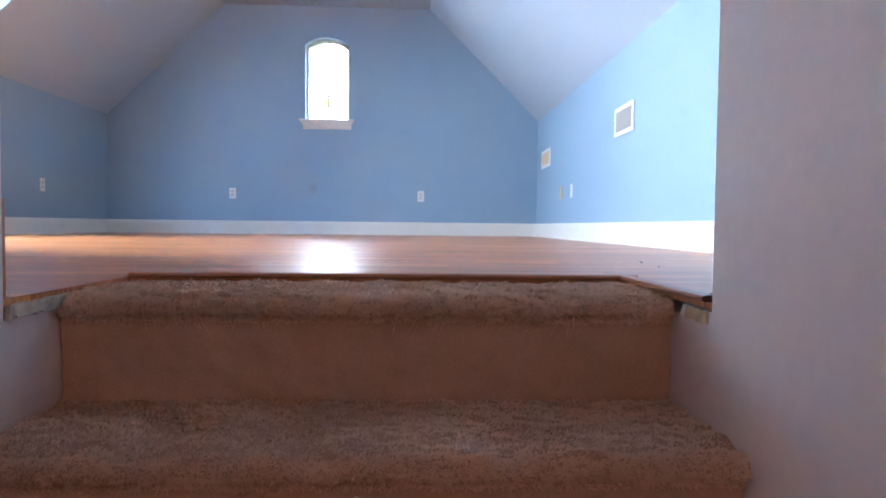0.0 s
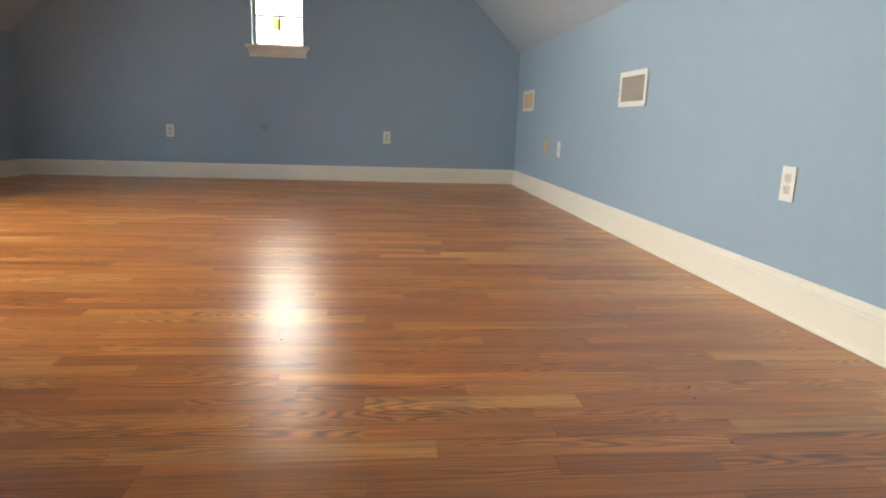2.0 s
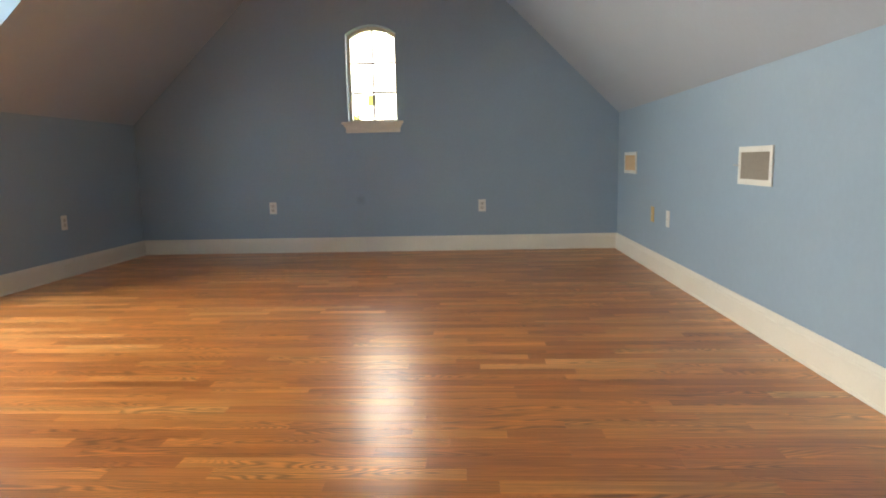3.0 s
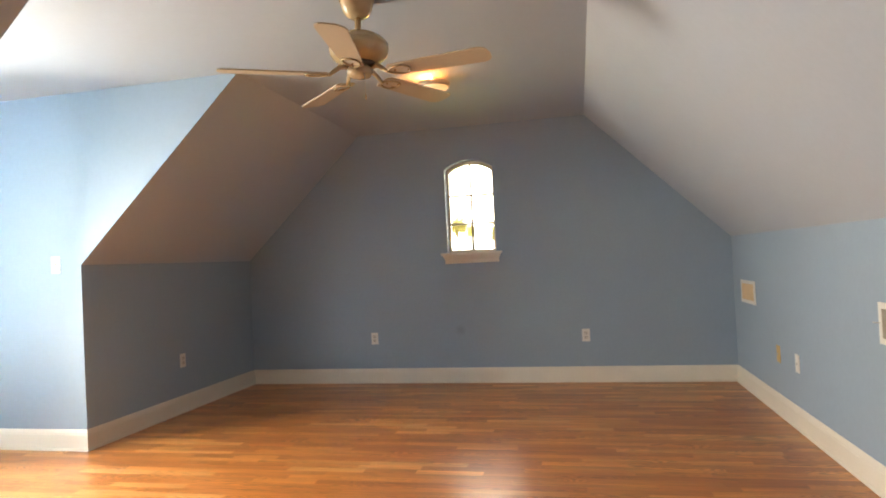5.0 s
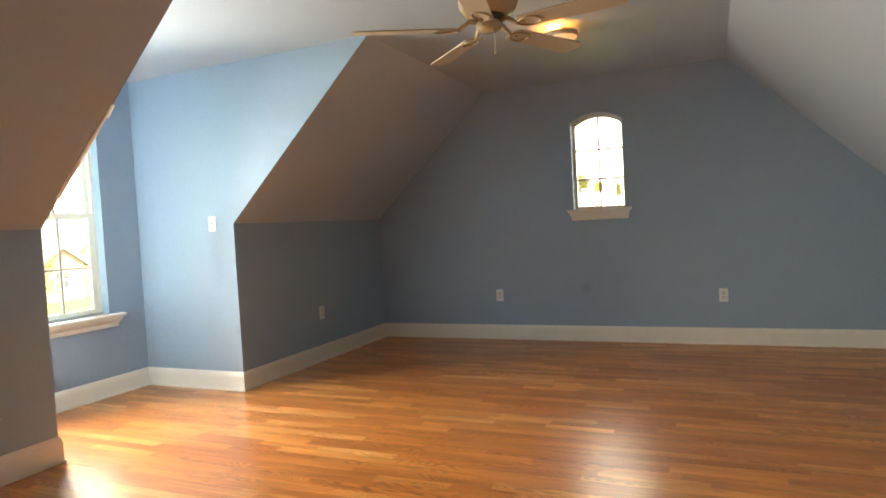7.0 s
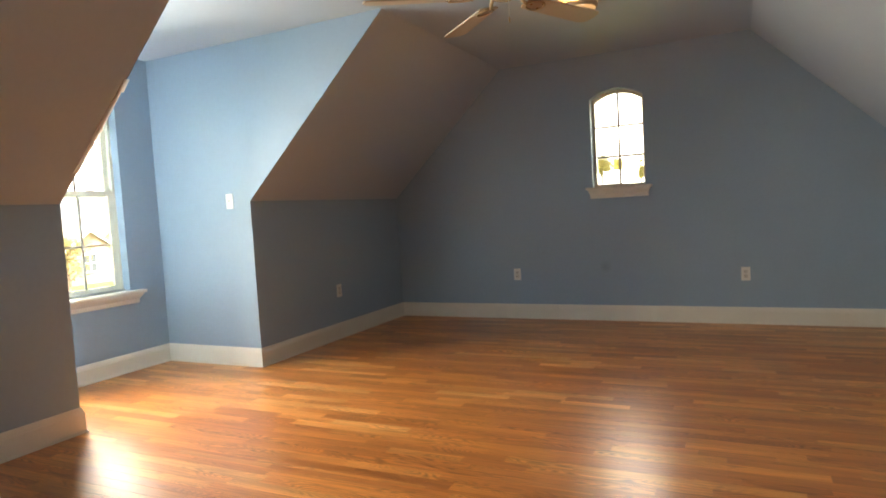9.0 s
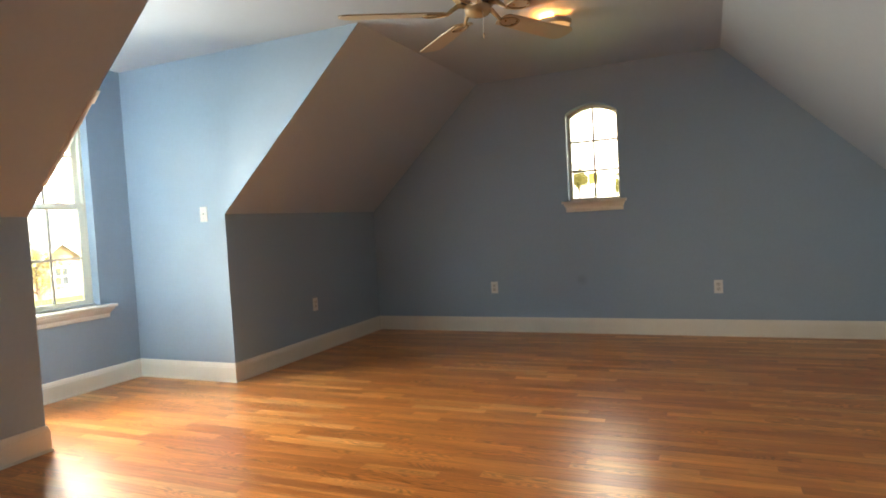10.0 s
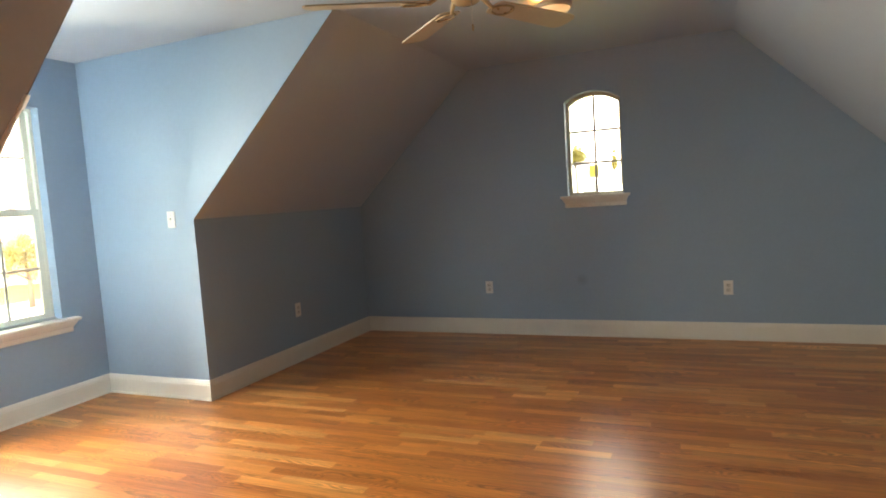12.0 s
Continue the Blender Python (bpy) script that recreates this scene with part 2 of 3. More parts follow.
def box(bm, x0, x1, y0, y1, z0, z1, bevel=0.0, seg=1):
    b2 = bmesh.new() if bevel else bm
    v = [b2.verts.new(p) for p in ((x0, y0, z0), (x1, y0, z0), (x1, y1, z0), (x0, y1, z0), (x0, y0, z1), (x1, y0, z1), (x1, y1, z1), (x0, y1, z1))]
    for f in ((3, 2, 1, 0), (4, 5, 6, 7), (0, 1, 5, 4), (1, 2, 6, 5), (2, 3, 7, 6), (3, 0, 4, 7)):
        b2.faces.new([v[i] for i in f])
    if bevel:
        bmesh.ops.bevel(b2, geom=b2.edges[:], offset=bevel, segments=seg, affect="EDGES", profile=0.5)
        merge(bm, b2)
    return bm


def merge(bm, other, m=None):
    """Moves the faces of another bmesh into bm, through the pose m."""
    m = m or Matrix()
    at = {v: bm.verts.new(m @ v.co) for v in other.verts}
    for f in other.faces:
        g = bm.faces.new([at[v] for v in f.verts])
        g.smooth = f.smooth
    other.free()


def boxed(*args, **kw):
    return box(bmesh.new(), *args, **kw)


def prism(bm, outline, put, a, b, holes=()):
    """A slab: an outline in (u, v), with holes, carried from depth a to b; put(u, v, d) gives the point."""
    loops = [outline, *holes]
    if not holes:
        lo = [bm.verts.new(put(u, v, a)) for u, v in outline]
        hi = [bm.verts.new(put(u, v, b)) for u, v in outline]
        bm.faces.new(lo)
        bm.faces.new(hi)
        for i in range(len(lo)):
            j = (i + 1) % len(lo)
            bm.faces.new((lo[i], lo[j], hi[j], hi[i]))
        return bm
    ends = []
    for d in (a, b):
        edges, rings = [], []
        for loop in loops:
            vs = [bm.verts.new(put(u, v, d)) for u, v in loop]
            edges += [bm.edges.new((vs[i], vs[(i + 1) % len(vs)])) for i in range(len(vs))]
            rings.append(vs)
        bmesh.ops.triangle_fill(bm, use_beauty=True, edges=edges)
        ends.append(rings)
    for lo, hi in zip(*ends):
        for i in range(len(lo)):
            j = (i + 1) % len(lo)
            bm.faces.new((lo[i], lo[j], hi[j], hi[i]))
    return bm


def lathe(bm, profile, steps=32, at=(0, 0, 0)):
    """A turned solid about the z axis from (radius, z) pairs."""
    rings = []
    for r, z in profile:
        if r < 1e-5:
            rings.append([bm.verts.new((at[0], at[1], at[2] + z))])
        else:
            rings.append([bm.verts.new((at[0] + r * math.cos(2 * math.pi * k / steps), at[1] + r * math.sin(2 * math.pi * k / steps), at[2] + z)) for k in range(steps)])
    for p, q in zip(rings, rings[1:]):
        for k in range(steps):
            j = (k + 1) % steps
            f = [p[k % len(p)], p[j % len(p)], q[j % len(q)], q[k % len(q)]]
            f = list(dict.fromkeys(f))
            if len(f) > 2:
                bm.faces.new(f).smooth = True
    return bm


def tube(bm, points, radius, steps=8):
    rings = []
    for i, p in enumerate(points):
        p = Vector(p)
        d = (Vector(points[min(i + 1, len(points) - 1)]) - Vector(points[max(i - 1, 0)])).normalized()
        u = d.orthogonal().normalized()
        w = d.cross(u)
        r = radius[i] if isinstance(radius, (list, tuple)) else radius
        rings.append([bm.verts.new(p + r * (math.cos(2 * math.pi * k / steps) * u + math.sin(2 * math.pi * k / steps) * w)) for k in range(steps)])
    for p, q in zip(rings, rings[1:]):
        base = min(range(steps), key=lambda s: (p[0].co - q[s].co).length)
        for k in range(steps):
            bm.faces.new((p[k], p[(k + 1) % steps], q[(k + 1 + base) % steps], q[(k + base) % steps])).smooth = True
    bm.faces.new(rings[0])
    bm.faces.new(rings[-1])
    return bm


def ragged(bm, x0, x1, y0, y1, z0, z1, amount, seed):
    """A strip of crumbling stuff: a box with broken, uneven edges."""
    b2 = boxed(x0, x1, y0, y1, z0, z1)
    bmesh.ops.subdivide_edges(b2, edges=[e for e in b2.edges if abs(e.verts[0].co.y - e.verts[1].co.y) > 1e-4], cuts=16)
    bmesh.ops.subdivide_edges(b2, edges=[e for e in b2.edges if abs(e.verts[0].co.x - e.verts[1].co.x) > 1e-4], cuts=2)
    r = random.Random(seed)
    for v in b2.verts:
        n = noise.noise((v.co.x * 40 + seed, v.co.y * 45, v.co.z * 60))
        v.co += Vector((n * amount, r.gauss(0, 0.0012), (noise.noise((v.co.x * 70, v.co.y * 80, seed)) + r.gauss(0, 0.15)) * amount))
    merge(bm, b2)
    return bm


# ---- plan, in metres ----
XR = 4.612            # right knee wall
YF = 6.0              # gable wall
YN = 0.132             # near end wall
KNEE, TOP = 1.26, 2.44
XA, XB = 1.235, 3.419  # edges of the flat ceiling
XD = -0.983           # dormer window wall
YD0, YD1 = 2.35, 3.80  # dormer cheeks
SX0, SX1 = 2.722, 3.724  # stairwell
SY = 0.515            # edge of the floor at the stairs
RISER, RUN, NOSE_Y = 0.18, 0.245, 0.268
GROUND = -3.1

XZ = lambda u, v, d: (u, d, v)
XY = lambda u, v, d: (u, v, d)
YZ = lambda u, v, d: (d, u, v)


def arch(x0, x1, z0, spring, crown, n=14):
    """A window outline with a segmental arch on top."""
    c, half, rise = (x0 + x1) / 2, (x1 - x0) / 2, crown - spring
    r = (half * half + rise * rise) / (2 * rise)
    a = math.asin(half / r)
    top = [(c + r * math.sin(a - 2 * a * k / n), spring - (r - rise) + r * math.cos(a - 2 * a * k / n)) for k in range(n + 1)]
    return [(x0, z0), (x1, z0), *top]


# ---- large structure ----
# far gable wall with the arched window opening
WX0, WX1, WZ0, WSP, WCR = 2.088, 2.556, 1.232, 2.035, 2.115
bm = prism(bmesh.new(), [(-0.12, -0.3), (XR + 0.12, -0.3), (XR + 0.12, KNEE), (XB, TOP + 0.14), (XA, TOP + 0.14), (-0.12, KNEE)], XZ, YF, YF + 0.17, [arch(WX0, WX1, WZ0, WSP, WCR)])
structure("wall_north", bm, BLUE, "light blue painted gable wall with an arched window opening")
structure("wall_east", boxed(XR, XR + 0.12, YN - 0.12, YF, -0.3, KNEE), BLUE, "light blue painted knee wall under the sloped ceiling")
structure("wall_west_near", boxed(-0.12, 0, YN - 0.12, YD0, -0.3, KNEE), BLUE, "light blue knee wall in shade beside the dormer")
structure("wall_west_far", boxed(-0.12, 0, YD1, YF, -0.3, KNEE), BLUE, "light blue knee wall beside the dormer with an outlet")

cheek = [(XD, 0.0), (0, 0.0), (0, KNEE), (XA, TOP), (XD, TOP)]
bm = prism(bmesh.new(), cheek, XZ, YD1 - 0.006, YD1)
box(bm, XD - 0.14, -0.121, YD1, YD1 + 0.12, -0.3, TOP + 0.12)
structure("wall_dormer_north", bm, BLUE, "light blue dormer side wall with a switch")
bm = prism(bmesh.new(), cheek, XZ, YD0, YD0 + 0.006)
box(bm, XD - 0.14, -0.121, YD0 - 0.12, YD0, -0.3, TOP + 0.12)
structure("wall_dormer_south", bm, BLUE, "light blue dormer side wall")
DY0, DY1, DZ0, DZ1 = 2.65, 3.476, 0.622, 2.09
bm = prism(bmesh.new(), [(YD0, -0.3), (YD1, -0.3), (YD1, TOP), (YD0, TOP)], YZ, XD - 0.14, XD, [[(DY0, DZ0), (DY1, DZ0), (DY1, DZ1), (DY0, DZ1)]])
structure("wall_dormer_window", bm, BLUE, "light blue dormer end wall with a double hung window")

# near end wall around the stair opening
bm = prism(bmesh.new(), [(0, 0.0), (SX0, 0.0), (SX0, 2.1), (SX1, 2.1), (SX1, 0.0), (XR, 0.0), (XR, KNEE), (XB, TOP), (XA, TOP), (0, KNEE)], XZ, YN - 0.12, YN)
structure("wall_south", bm, STAIR_PAINT, "pale painted end wall around the stair opening")

# ceilings: flat part with the dormer's, and the slopes
bm = bmesh.new()
box(bm, XA, XB, YN - 0.12, YF, TOP, TOP + 0.12)
box(bm, XD - 0.14, XA, YD0, YD1, TOP, TOP + 0.12)
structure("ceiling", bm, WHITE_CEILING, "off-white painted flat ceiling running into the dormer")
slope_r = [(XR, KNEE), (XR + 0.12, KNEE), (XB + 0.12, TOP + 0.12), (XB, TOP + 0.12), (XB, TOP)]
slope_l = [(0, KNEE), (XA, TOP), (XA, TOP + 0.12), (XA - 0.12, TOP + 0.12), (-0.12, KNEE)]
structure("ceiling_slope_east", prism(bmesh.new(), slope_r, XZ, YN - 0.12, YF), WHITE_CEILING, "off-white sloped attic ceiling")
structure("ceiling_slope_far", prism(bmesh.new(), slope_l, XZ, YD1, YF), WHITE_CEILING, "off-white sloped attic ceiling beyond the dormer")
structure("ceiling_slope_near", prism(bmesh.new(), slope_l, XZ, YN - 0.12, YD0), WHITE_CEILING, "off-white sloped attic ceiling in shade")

# subfloor in pieces round the stairwell
bm = bmesh.new()
for x0, x1, y0, y1 in ((0, XR, SY + 0.02, YF), (0, SX0 - 0.1, YN, SY + 0.02), (SX1 + 0.1, XR, YN, SY + 0.02), (XD, 0, YD0, YD1)):
    box(bm, x0, x1, y0, y1, -0.26, -0.012)
floor = structure("floor", bm, UNDERLAY, "glossy red-brown oak strip floor")

# stairwell walls, below and behind
LOW = -RISER * 13
bm = prism(bmesh.new(), [(-4.6, LOW - 0.2), (SY + 0.02, LOW - 0.2), (SY + 0.02, -0.03), (NOSE_Y - 0.03, -0.03), (NOSE_Y - 0.04, -0.014), (YN, -0.014), (YN, 0.0), (YN - 0.12, 0.0), (YN - 0.12, 2.1), (-4.6, 2.1)], YZ, SX1, SX1 + 0.1)
structure("wall_stair_east", bm, STAIR_PAINT, "pale painted stairwell wall in warm light")
bm = prism(bmesh.new(), [(-4.6, LOW - 0.2), (SY + 0.02, LOW - 0.2), (SY + 0.02, -0.03), (YN, -0.03), (YN, 0.0), (YN - 0.12, 0.0), (YN - 0.12, 2.1), (-4.6, 2.1)], YZ, SX0 - 0.1, SX0)
structure("wall_stair_west", bm, STAIR_PAINT, "pale painted stairwell wall in warm light")
structure("wall_stair_end", boxed(SX0 - 0.1, SX1 + 0.1, -4.72, -4.6, LOW - 0.2, 2.2), STAIR_PAINT, "pale wall at the foot of the stairs")
structure("ceiling_stair", boxed(SX0 - 0.1, SX1 + 0.1, -4.72, YN - 0.121, 2.1, 2.2), WHITE_CEILING, "off-white stairwell ceiling")
steps = [(SY + 0.02, -0.03), (NOSE_Y + 0.02, -0.03)]
for k in range(1, 13):
    steps += [(NOSE_Y + 0.02 - RUN * (k - 1), -RISER * k - 0.03), (NOSE_Y + 0.02 - RUN * k, -RISER * k - 0.03)]
steps += [(steps[-1][0], LOW - 0.1), (SY + 0.02, LOW - 0.1)]
structure("stair_carriage", prism(bmesh.new(), steps, YZ, SX0, SX1), RAW_BOARD, "plain wooden stair carriage under the carpet")
structure("floor_lower", boxed(SX0, SX1, -4.6, NOSE_Y, LOW - 0.12, LOW), STAIR_PAINT, "lower hall floor")

# corner bead showing along the edge of the near slope
bm = bmesh.new()
rng = random.Random(4)
along = Vector((XA, 0, TOP - KNEE))
out = Vector((TOP - KNEE, 0, -XA)).normalized()
cuts = [0.13 + 0.045 * k for k in range(9)]
for a, b in zip(cuts, cuts[1:]):
    w, v = 0.010 + 0.008 * rng.random(), 0.010 + 0.012 * rng.random()
    p, q = Vector((0, YD0, KNEE)) + a * along, Vector((0, YD0, KNEE)) + b * along
    quad = [p + Vector((0, v, 0)), q + Vector((0, v * 0.8, 0)), q + Vector((0, -w * 0.8, 0)), p + Vector((0, -w, 0))]
    lo = [bm.verts.new(c - 0.001 * out) for c in quad]
    hi = [bm.verts.new(c + 0.0035 * out) for c in quad]
    bm.faces.new(lo), bm.faces.new(hi)
    for i in range(4):
        bm.faces.new((lo[i], lo[(i + 1) % 4], hi[(i + 1) % 4], hi[i]))
structure("trim_corner_bead", bm, PAPER, "chipped white corner bead on the slope's edge")

# ---- baseboards: one moulded profile, mitred from wall to wall ----
BASE = [(0.0, 0.0), (0.023, 0.0), (0.023, 0.006), (0.0205, 0.011), (0.016, 0.014), (0.016, 0.108), (0.0135, 0.112), (0.0135, 0.120), (0.010, 0.127), (0.007, 0.136), (0.003, 0.142), (0.0, 0.142)]
RUNS = [(SX0 - 0.008, YN), (0, YN), (0, YD0 + 0.006), (XD, YD0 + 0.006), (XD, YD1 - 0.006), (0, YD1 - 0.006), (0, YF), (XR, YF), (XR, YN), (SX1 + 0.03, YN)]


def mitre(i):
    d = []
    for a, b in ((i - 1, i), (i, i + 1)):
        if 0 <= a and b < len(RUNS):
            v = (Vector(RUNS[b]) - Vector(RUNS[a])).normalized()
            d.append(Vector((v.y, -v.x)))
    if len(d) == 1:
        return d[0]
    s = d[0] + d[1]
    return s / s.dot(d[0])


for i in range(len(RUNS) - 1):
    bm = bmesh.new()
    ends = []
    for k in (i, i + 1):
        n, p = mitre(k), Vector(RUNS[k])
        ends.append([bm.verts.new((p.x + n.x * d, p.y + n.y * d, z + 0.001)) for d, z in BASE])
    for j in range(len(BASE)):
        bm.faces.new((ends[0][j], ends[0][(j + 1) % len(BASE)], ends[1][(j + 1) % len(BASE)], ends[1][j]))
    bm.faces.new(ends[0]), bm.faces.new(ends[1])
    structure("baseboard", bm, TRIM, "off-white moulded wooden baseboard along the wall")


structure("trim_baseboard_end", boxed(SX0 - 0.0078, SX0 - 0.006, YN + 0.001, YN + 0.0155, 0.002, 0.14), EDGE_WOOD, "raw sawn end of the baseboard at the stair opening")

# ---- windows ----
def sill(parent, put, half, z, depth, inner):
    """A stool and a moulded apron under a window; put(u, d, z) with u across, d out of the wall."""
    def loft(levels):
        bm, rings = bmesh.new(), []
        for zz, h, d in levels:
            rings.append([bm.verts.new(put(u, dd, zz)) for u, dd in ((-h, 0), (-h, d), (h, d), (h, 0))])
        for p, q in zip(rings, rings[1:]):
            for k in range(4):
                bm.faces.new((p[k], p[(k + 1) % 4], q[(k + 1) % 4], q[k]))
        bm.faces.new(rings[0]), bm.faces.new(rings[-1])
        return bm
    bm = loft([(z + 0.004, half - 0.003, depth - 0.003), (z, half, depth), (z - 0.014, half, depth), (z - 0.019, half - 0.005, depth - 0.005)])
    v = [put(u, d, zz) for u, d, zz in ((-inner, -0.1, z), (inner, -0.1, z), (inner, 0.0, z), (-inner, 0.0, z))]
    lo = [bm.verts.new(p) for p in v]
    hi = [bm.verts.new((p[0], p[1], p[2] + 0.004)) for p in v]
    bm.faces.new(lo), bm.faces.new(hi)
    for k in range(4):
        bm.faces.new((lo[k], lo[(k + 1) % 4], hi[(k + 1) % 4], hi[k]))
    part("window_sill", bm, TRIM, parent)
    part("apron", loft([(z - 0.019, half - 0.012, depth - 0.018), (z - 0.032, half - 0.017, depth - 0.022), (z - 0.05, half - 0.026, depth - 0.036), (z - 0.066, half - 0.031, 0.02),
                        (z - 0.094, half - 0.031, 0.018), (z - 0.098, half - 0.034, 0.014)]), TRIM, parent)


# arched gable window
w1 = tagged(new("window_1"), label="small arched gable window with white grilles", kind="structure")
GY = YF + 0.118
outer, inner = arch(WX0, WX1, WZ0, WSP, WCR), arch(WX0 + 0.024, WX1 - 0.024, WZ0 + 0.028, WSP - 0.022, WCR - 0.03)
part("window_frame", prism(bmesh.new(), outer, XZ, GY - 0.022, GY + 0.03, [inner]), VINYL, w1)
WXC = (WX0 + WX1) / 2
mz = [WZ0 + 0.028, 1.513, 1.787, WCR - 0.034]
part("muntin", boxed(WXC - 0.010, WXC + 0.010, GY - 0.008, GY + 0.008, mz[0], WCR - 0.028), MUNTIN, w1)
for z in mz[1:3]:
    part("muntin", boxed(WX0 + 0.022, WX1 - 0.022, GY - 0.0085, GY + 0.0085, z - 0.010, z + 0.010), MUNTIN, w1)
for z0, z1 in zip(mz, mz[1:]):
    for x0, x1 in ((WX0 + 0.022, WXC), (WXC, WX1 - 0.022)):
        if z1 == mz[3]:
            ring = [p for p in inner if p[1] > 1.6]
            pts = [(x, z) for x, z in ring if x0 - 0.003 <= x <= x1 + 0.003]
            pane = prism(bmesh.new(), [(min(x for x, z in pts), z0), (max(x for x, z in pts), z0), *pts], XZ, GY - 0.002, GY + 0.002)
        else:
            pane = boxed(x0, x1, GY - 0.002, GY + 0.002, z0, z1)
        part("pane", pane, GLASS, w1).visible_shadow = False
part("sticker", boxed(2.262, 2.345, GY + 0.0035, GY + 0.0042, 1.387, 1.492), STICKER, w1, "faded yellow square sticker on the glass")
sill(w1, lambda u, d, z: (WXC + u, YF - d, z), 0.288, WZ0, 0.066, (WX1 - WX0) / 2)
# painted lip over the arch
lip = arch(WX0 + 0.02, WX1 - 0.02, WSP + 0.02, WSP + 0.03, WCR + 0.02)
lipin = arch(WX0 + 0.021, WX1 - 0.021, WSP + 0.021, WSP + 0.024, WCR + 0.012)
structure("trim_arch", prism(bmesh.new(), lip[2:] + lipin[2:][::-1], XZ, YF - 0.004, YF), BLUE, "painted ridge over the arched window")

# double hung dormer window, three panes wide
w2 = tagged(new("window_2"), label="white double hung dormer window with grilles", kind="structure")
DYC = (DY0 + DY1) / 2
FX = XD - 0.075


def rect(a0, a1, z0, z1):
    return [(a0, z0), (a1, z0), (a1, z1), (a0, z1)]


part("window_frame", prism(bmesh.new(), rect(DY0, DY1, DZ0, DZ1), YZ, FX - 0.06, FX, [rect(DY0 + 0.022, DY1 - 0.022, DZ0 + 0.022, DZ1 - 0.022)]), VINYL, w2)
MEET = 1.382
for sash_name, z0, z1, x in (("upper_sash", MEET - 0.022, DZ1 - 0.022, FX - 0.05), ("lower_sash", DZ0 + 0.022, MEET + 0.02, FX - 0.024)):
    a0, a1 = DY0 + 0.022, DY1 - 0.022
    st, rb, rt = 0.040, (0.030 if sash_name == "lower_sash" else 0.034), 0.034
    sash = part(sash_name, prism(bmesh.new(), rect(a0, a1, z0, z1), YZ, x, x + 0.022, [rect(a0 + st, a1 - st, z0 + rb, z1 - rt)]), VINYL, w2)
    cols = [a0 + st + (a1 - a0 - 2 * st) * k / 3 for k in range(4)]
    rows = [z0 + rb, (z0 + rb + z1 - rt) / 2 + (0.04 if sash_name == "upper_sash" else -0.03), z1 - rt]
    for c in cols[1:3]:
        part("muntin", boxed(x + 0.005, x + 0.017, c - 0.008, c + 0.008, rows[0], rows[2]), MUNTIN, sash)
    part("muntin", boxed(x + 0.0045, x + 0.0175, cols[0], cols[3], rows[1] - 0.008, rows[1] + 0.008), MUNTIN, sash)
    for c0, c1 in zip(cols, cols[1:]):
        for r0, r1 in zip(rows, rows[1:]):
            part("pane", boxed(x + 0.009, x + 0.013, c0, c1, r0, r1), GLASS, sash).visible_shadow = False
for y in (DYC - 0.2, DYC + 0.2):
    part("sash_lock", boxed(FX - 0.004, FX + 0.014, y - 0.03, y + 0.03, MEET + 0.02, MEET + 0.03, 0.003), VINYL, w2)
part("sill_track", boxed(FX, FX + 0.03, DY0 + 0.004, DY1 - 0.004, DZ0 + 0.004, DZ0 + 0.02, 0.003), MUNTIN, w2)
sill(w2, lambda u, d, z: (XD + d, DYC + u, z), (DY1 - DY0) / 2 + 0.092, DZ0, 0.075, (DY1 - DY0) / 2)

# ---- stairs, carpeted ----
stairs = tagged(new("stairs"), label="beige carpeted stairs with frayed worn pile", kind="structure")


def carpet_profile(k):
    z, yr = (-0.006 if k == 0 else -RISER * k), NOSE_Y - RUN * k
    yb = SY - 0.004 if k == 0 else NOSE_Y - RUN * (k - 1) + 0.014
    r, over = 0.02, 0.012
    pts = [(yb + (yr + r - over - yb) * i / 16, z) for i in range(17)]
    pts += [(yr + r - over - r * math.sin(a), z - r + r * math.cos(a)) for a in [math.pi * 0.9 * j / 8 for j in range(1, 9)]]
    zb = -RISER * (k + 1) - 0.012
    pts += [(yr, z - 0.045 + (zb - z + 0.045) * i / 12) for i in range(13)]
    return pts


def lump(x, y, z):
    """How far the worn carpet swells or sinks."""
    return 0.004 * noise.noise((x * 14, y * 16, z * 16)) + 0.006 * noise.noise((x * 50, y * 85, z * 85 + 7)) + 0.005 * noise.noise((x * 30, y * 46, z * 46 + 3)) - 0.003


def carpet_step(k):
    pts, n = carpet_profile(k), (110 if k < 2 else 30)
    bm, grid = bmesh.new(), []
    for i in range(n + 1):
        x = SX0 + 0.001 + (SX1 - SX0 - 0.002) * i / n
        row = []
        for j, (y, z) in enumerate(pts):
            t, u = pts[max(j - 1, 0)], pts[min(j + 1, len(pts) - 1)]
            nx, nz = (u[1] - t[1]), -(u[0] - t[0])
            s = math.hypot(nx, nz) or 1
            o = lump(x, y, z)
            row.append(bm.verts.new((x, y + o * nx / s, z + o * nz / s)))
        grid.append(row)
    for p, q in zip(grid, grid[1:]):
        for j in range(len(pts) - 1):
            bm.faces.new((p[j], p[j + 1], q[j + 1], q[j])).smooth = True
    under = [[bm.verts.new((grid[i][j].co.x, grid[i][j].co.y + 0.012, grid[i][j].co.z - 0.02)) for j in (0, len(pts) - 1)] for i in (0, n)]
    bm.faces.new((grid[0][0], grid[-1][0], under[1][0], under[0][0]))
    return part("carpet_step", bm, CARPET, stairs)


for k in range(13):
    carpet_step(k)

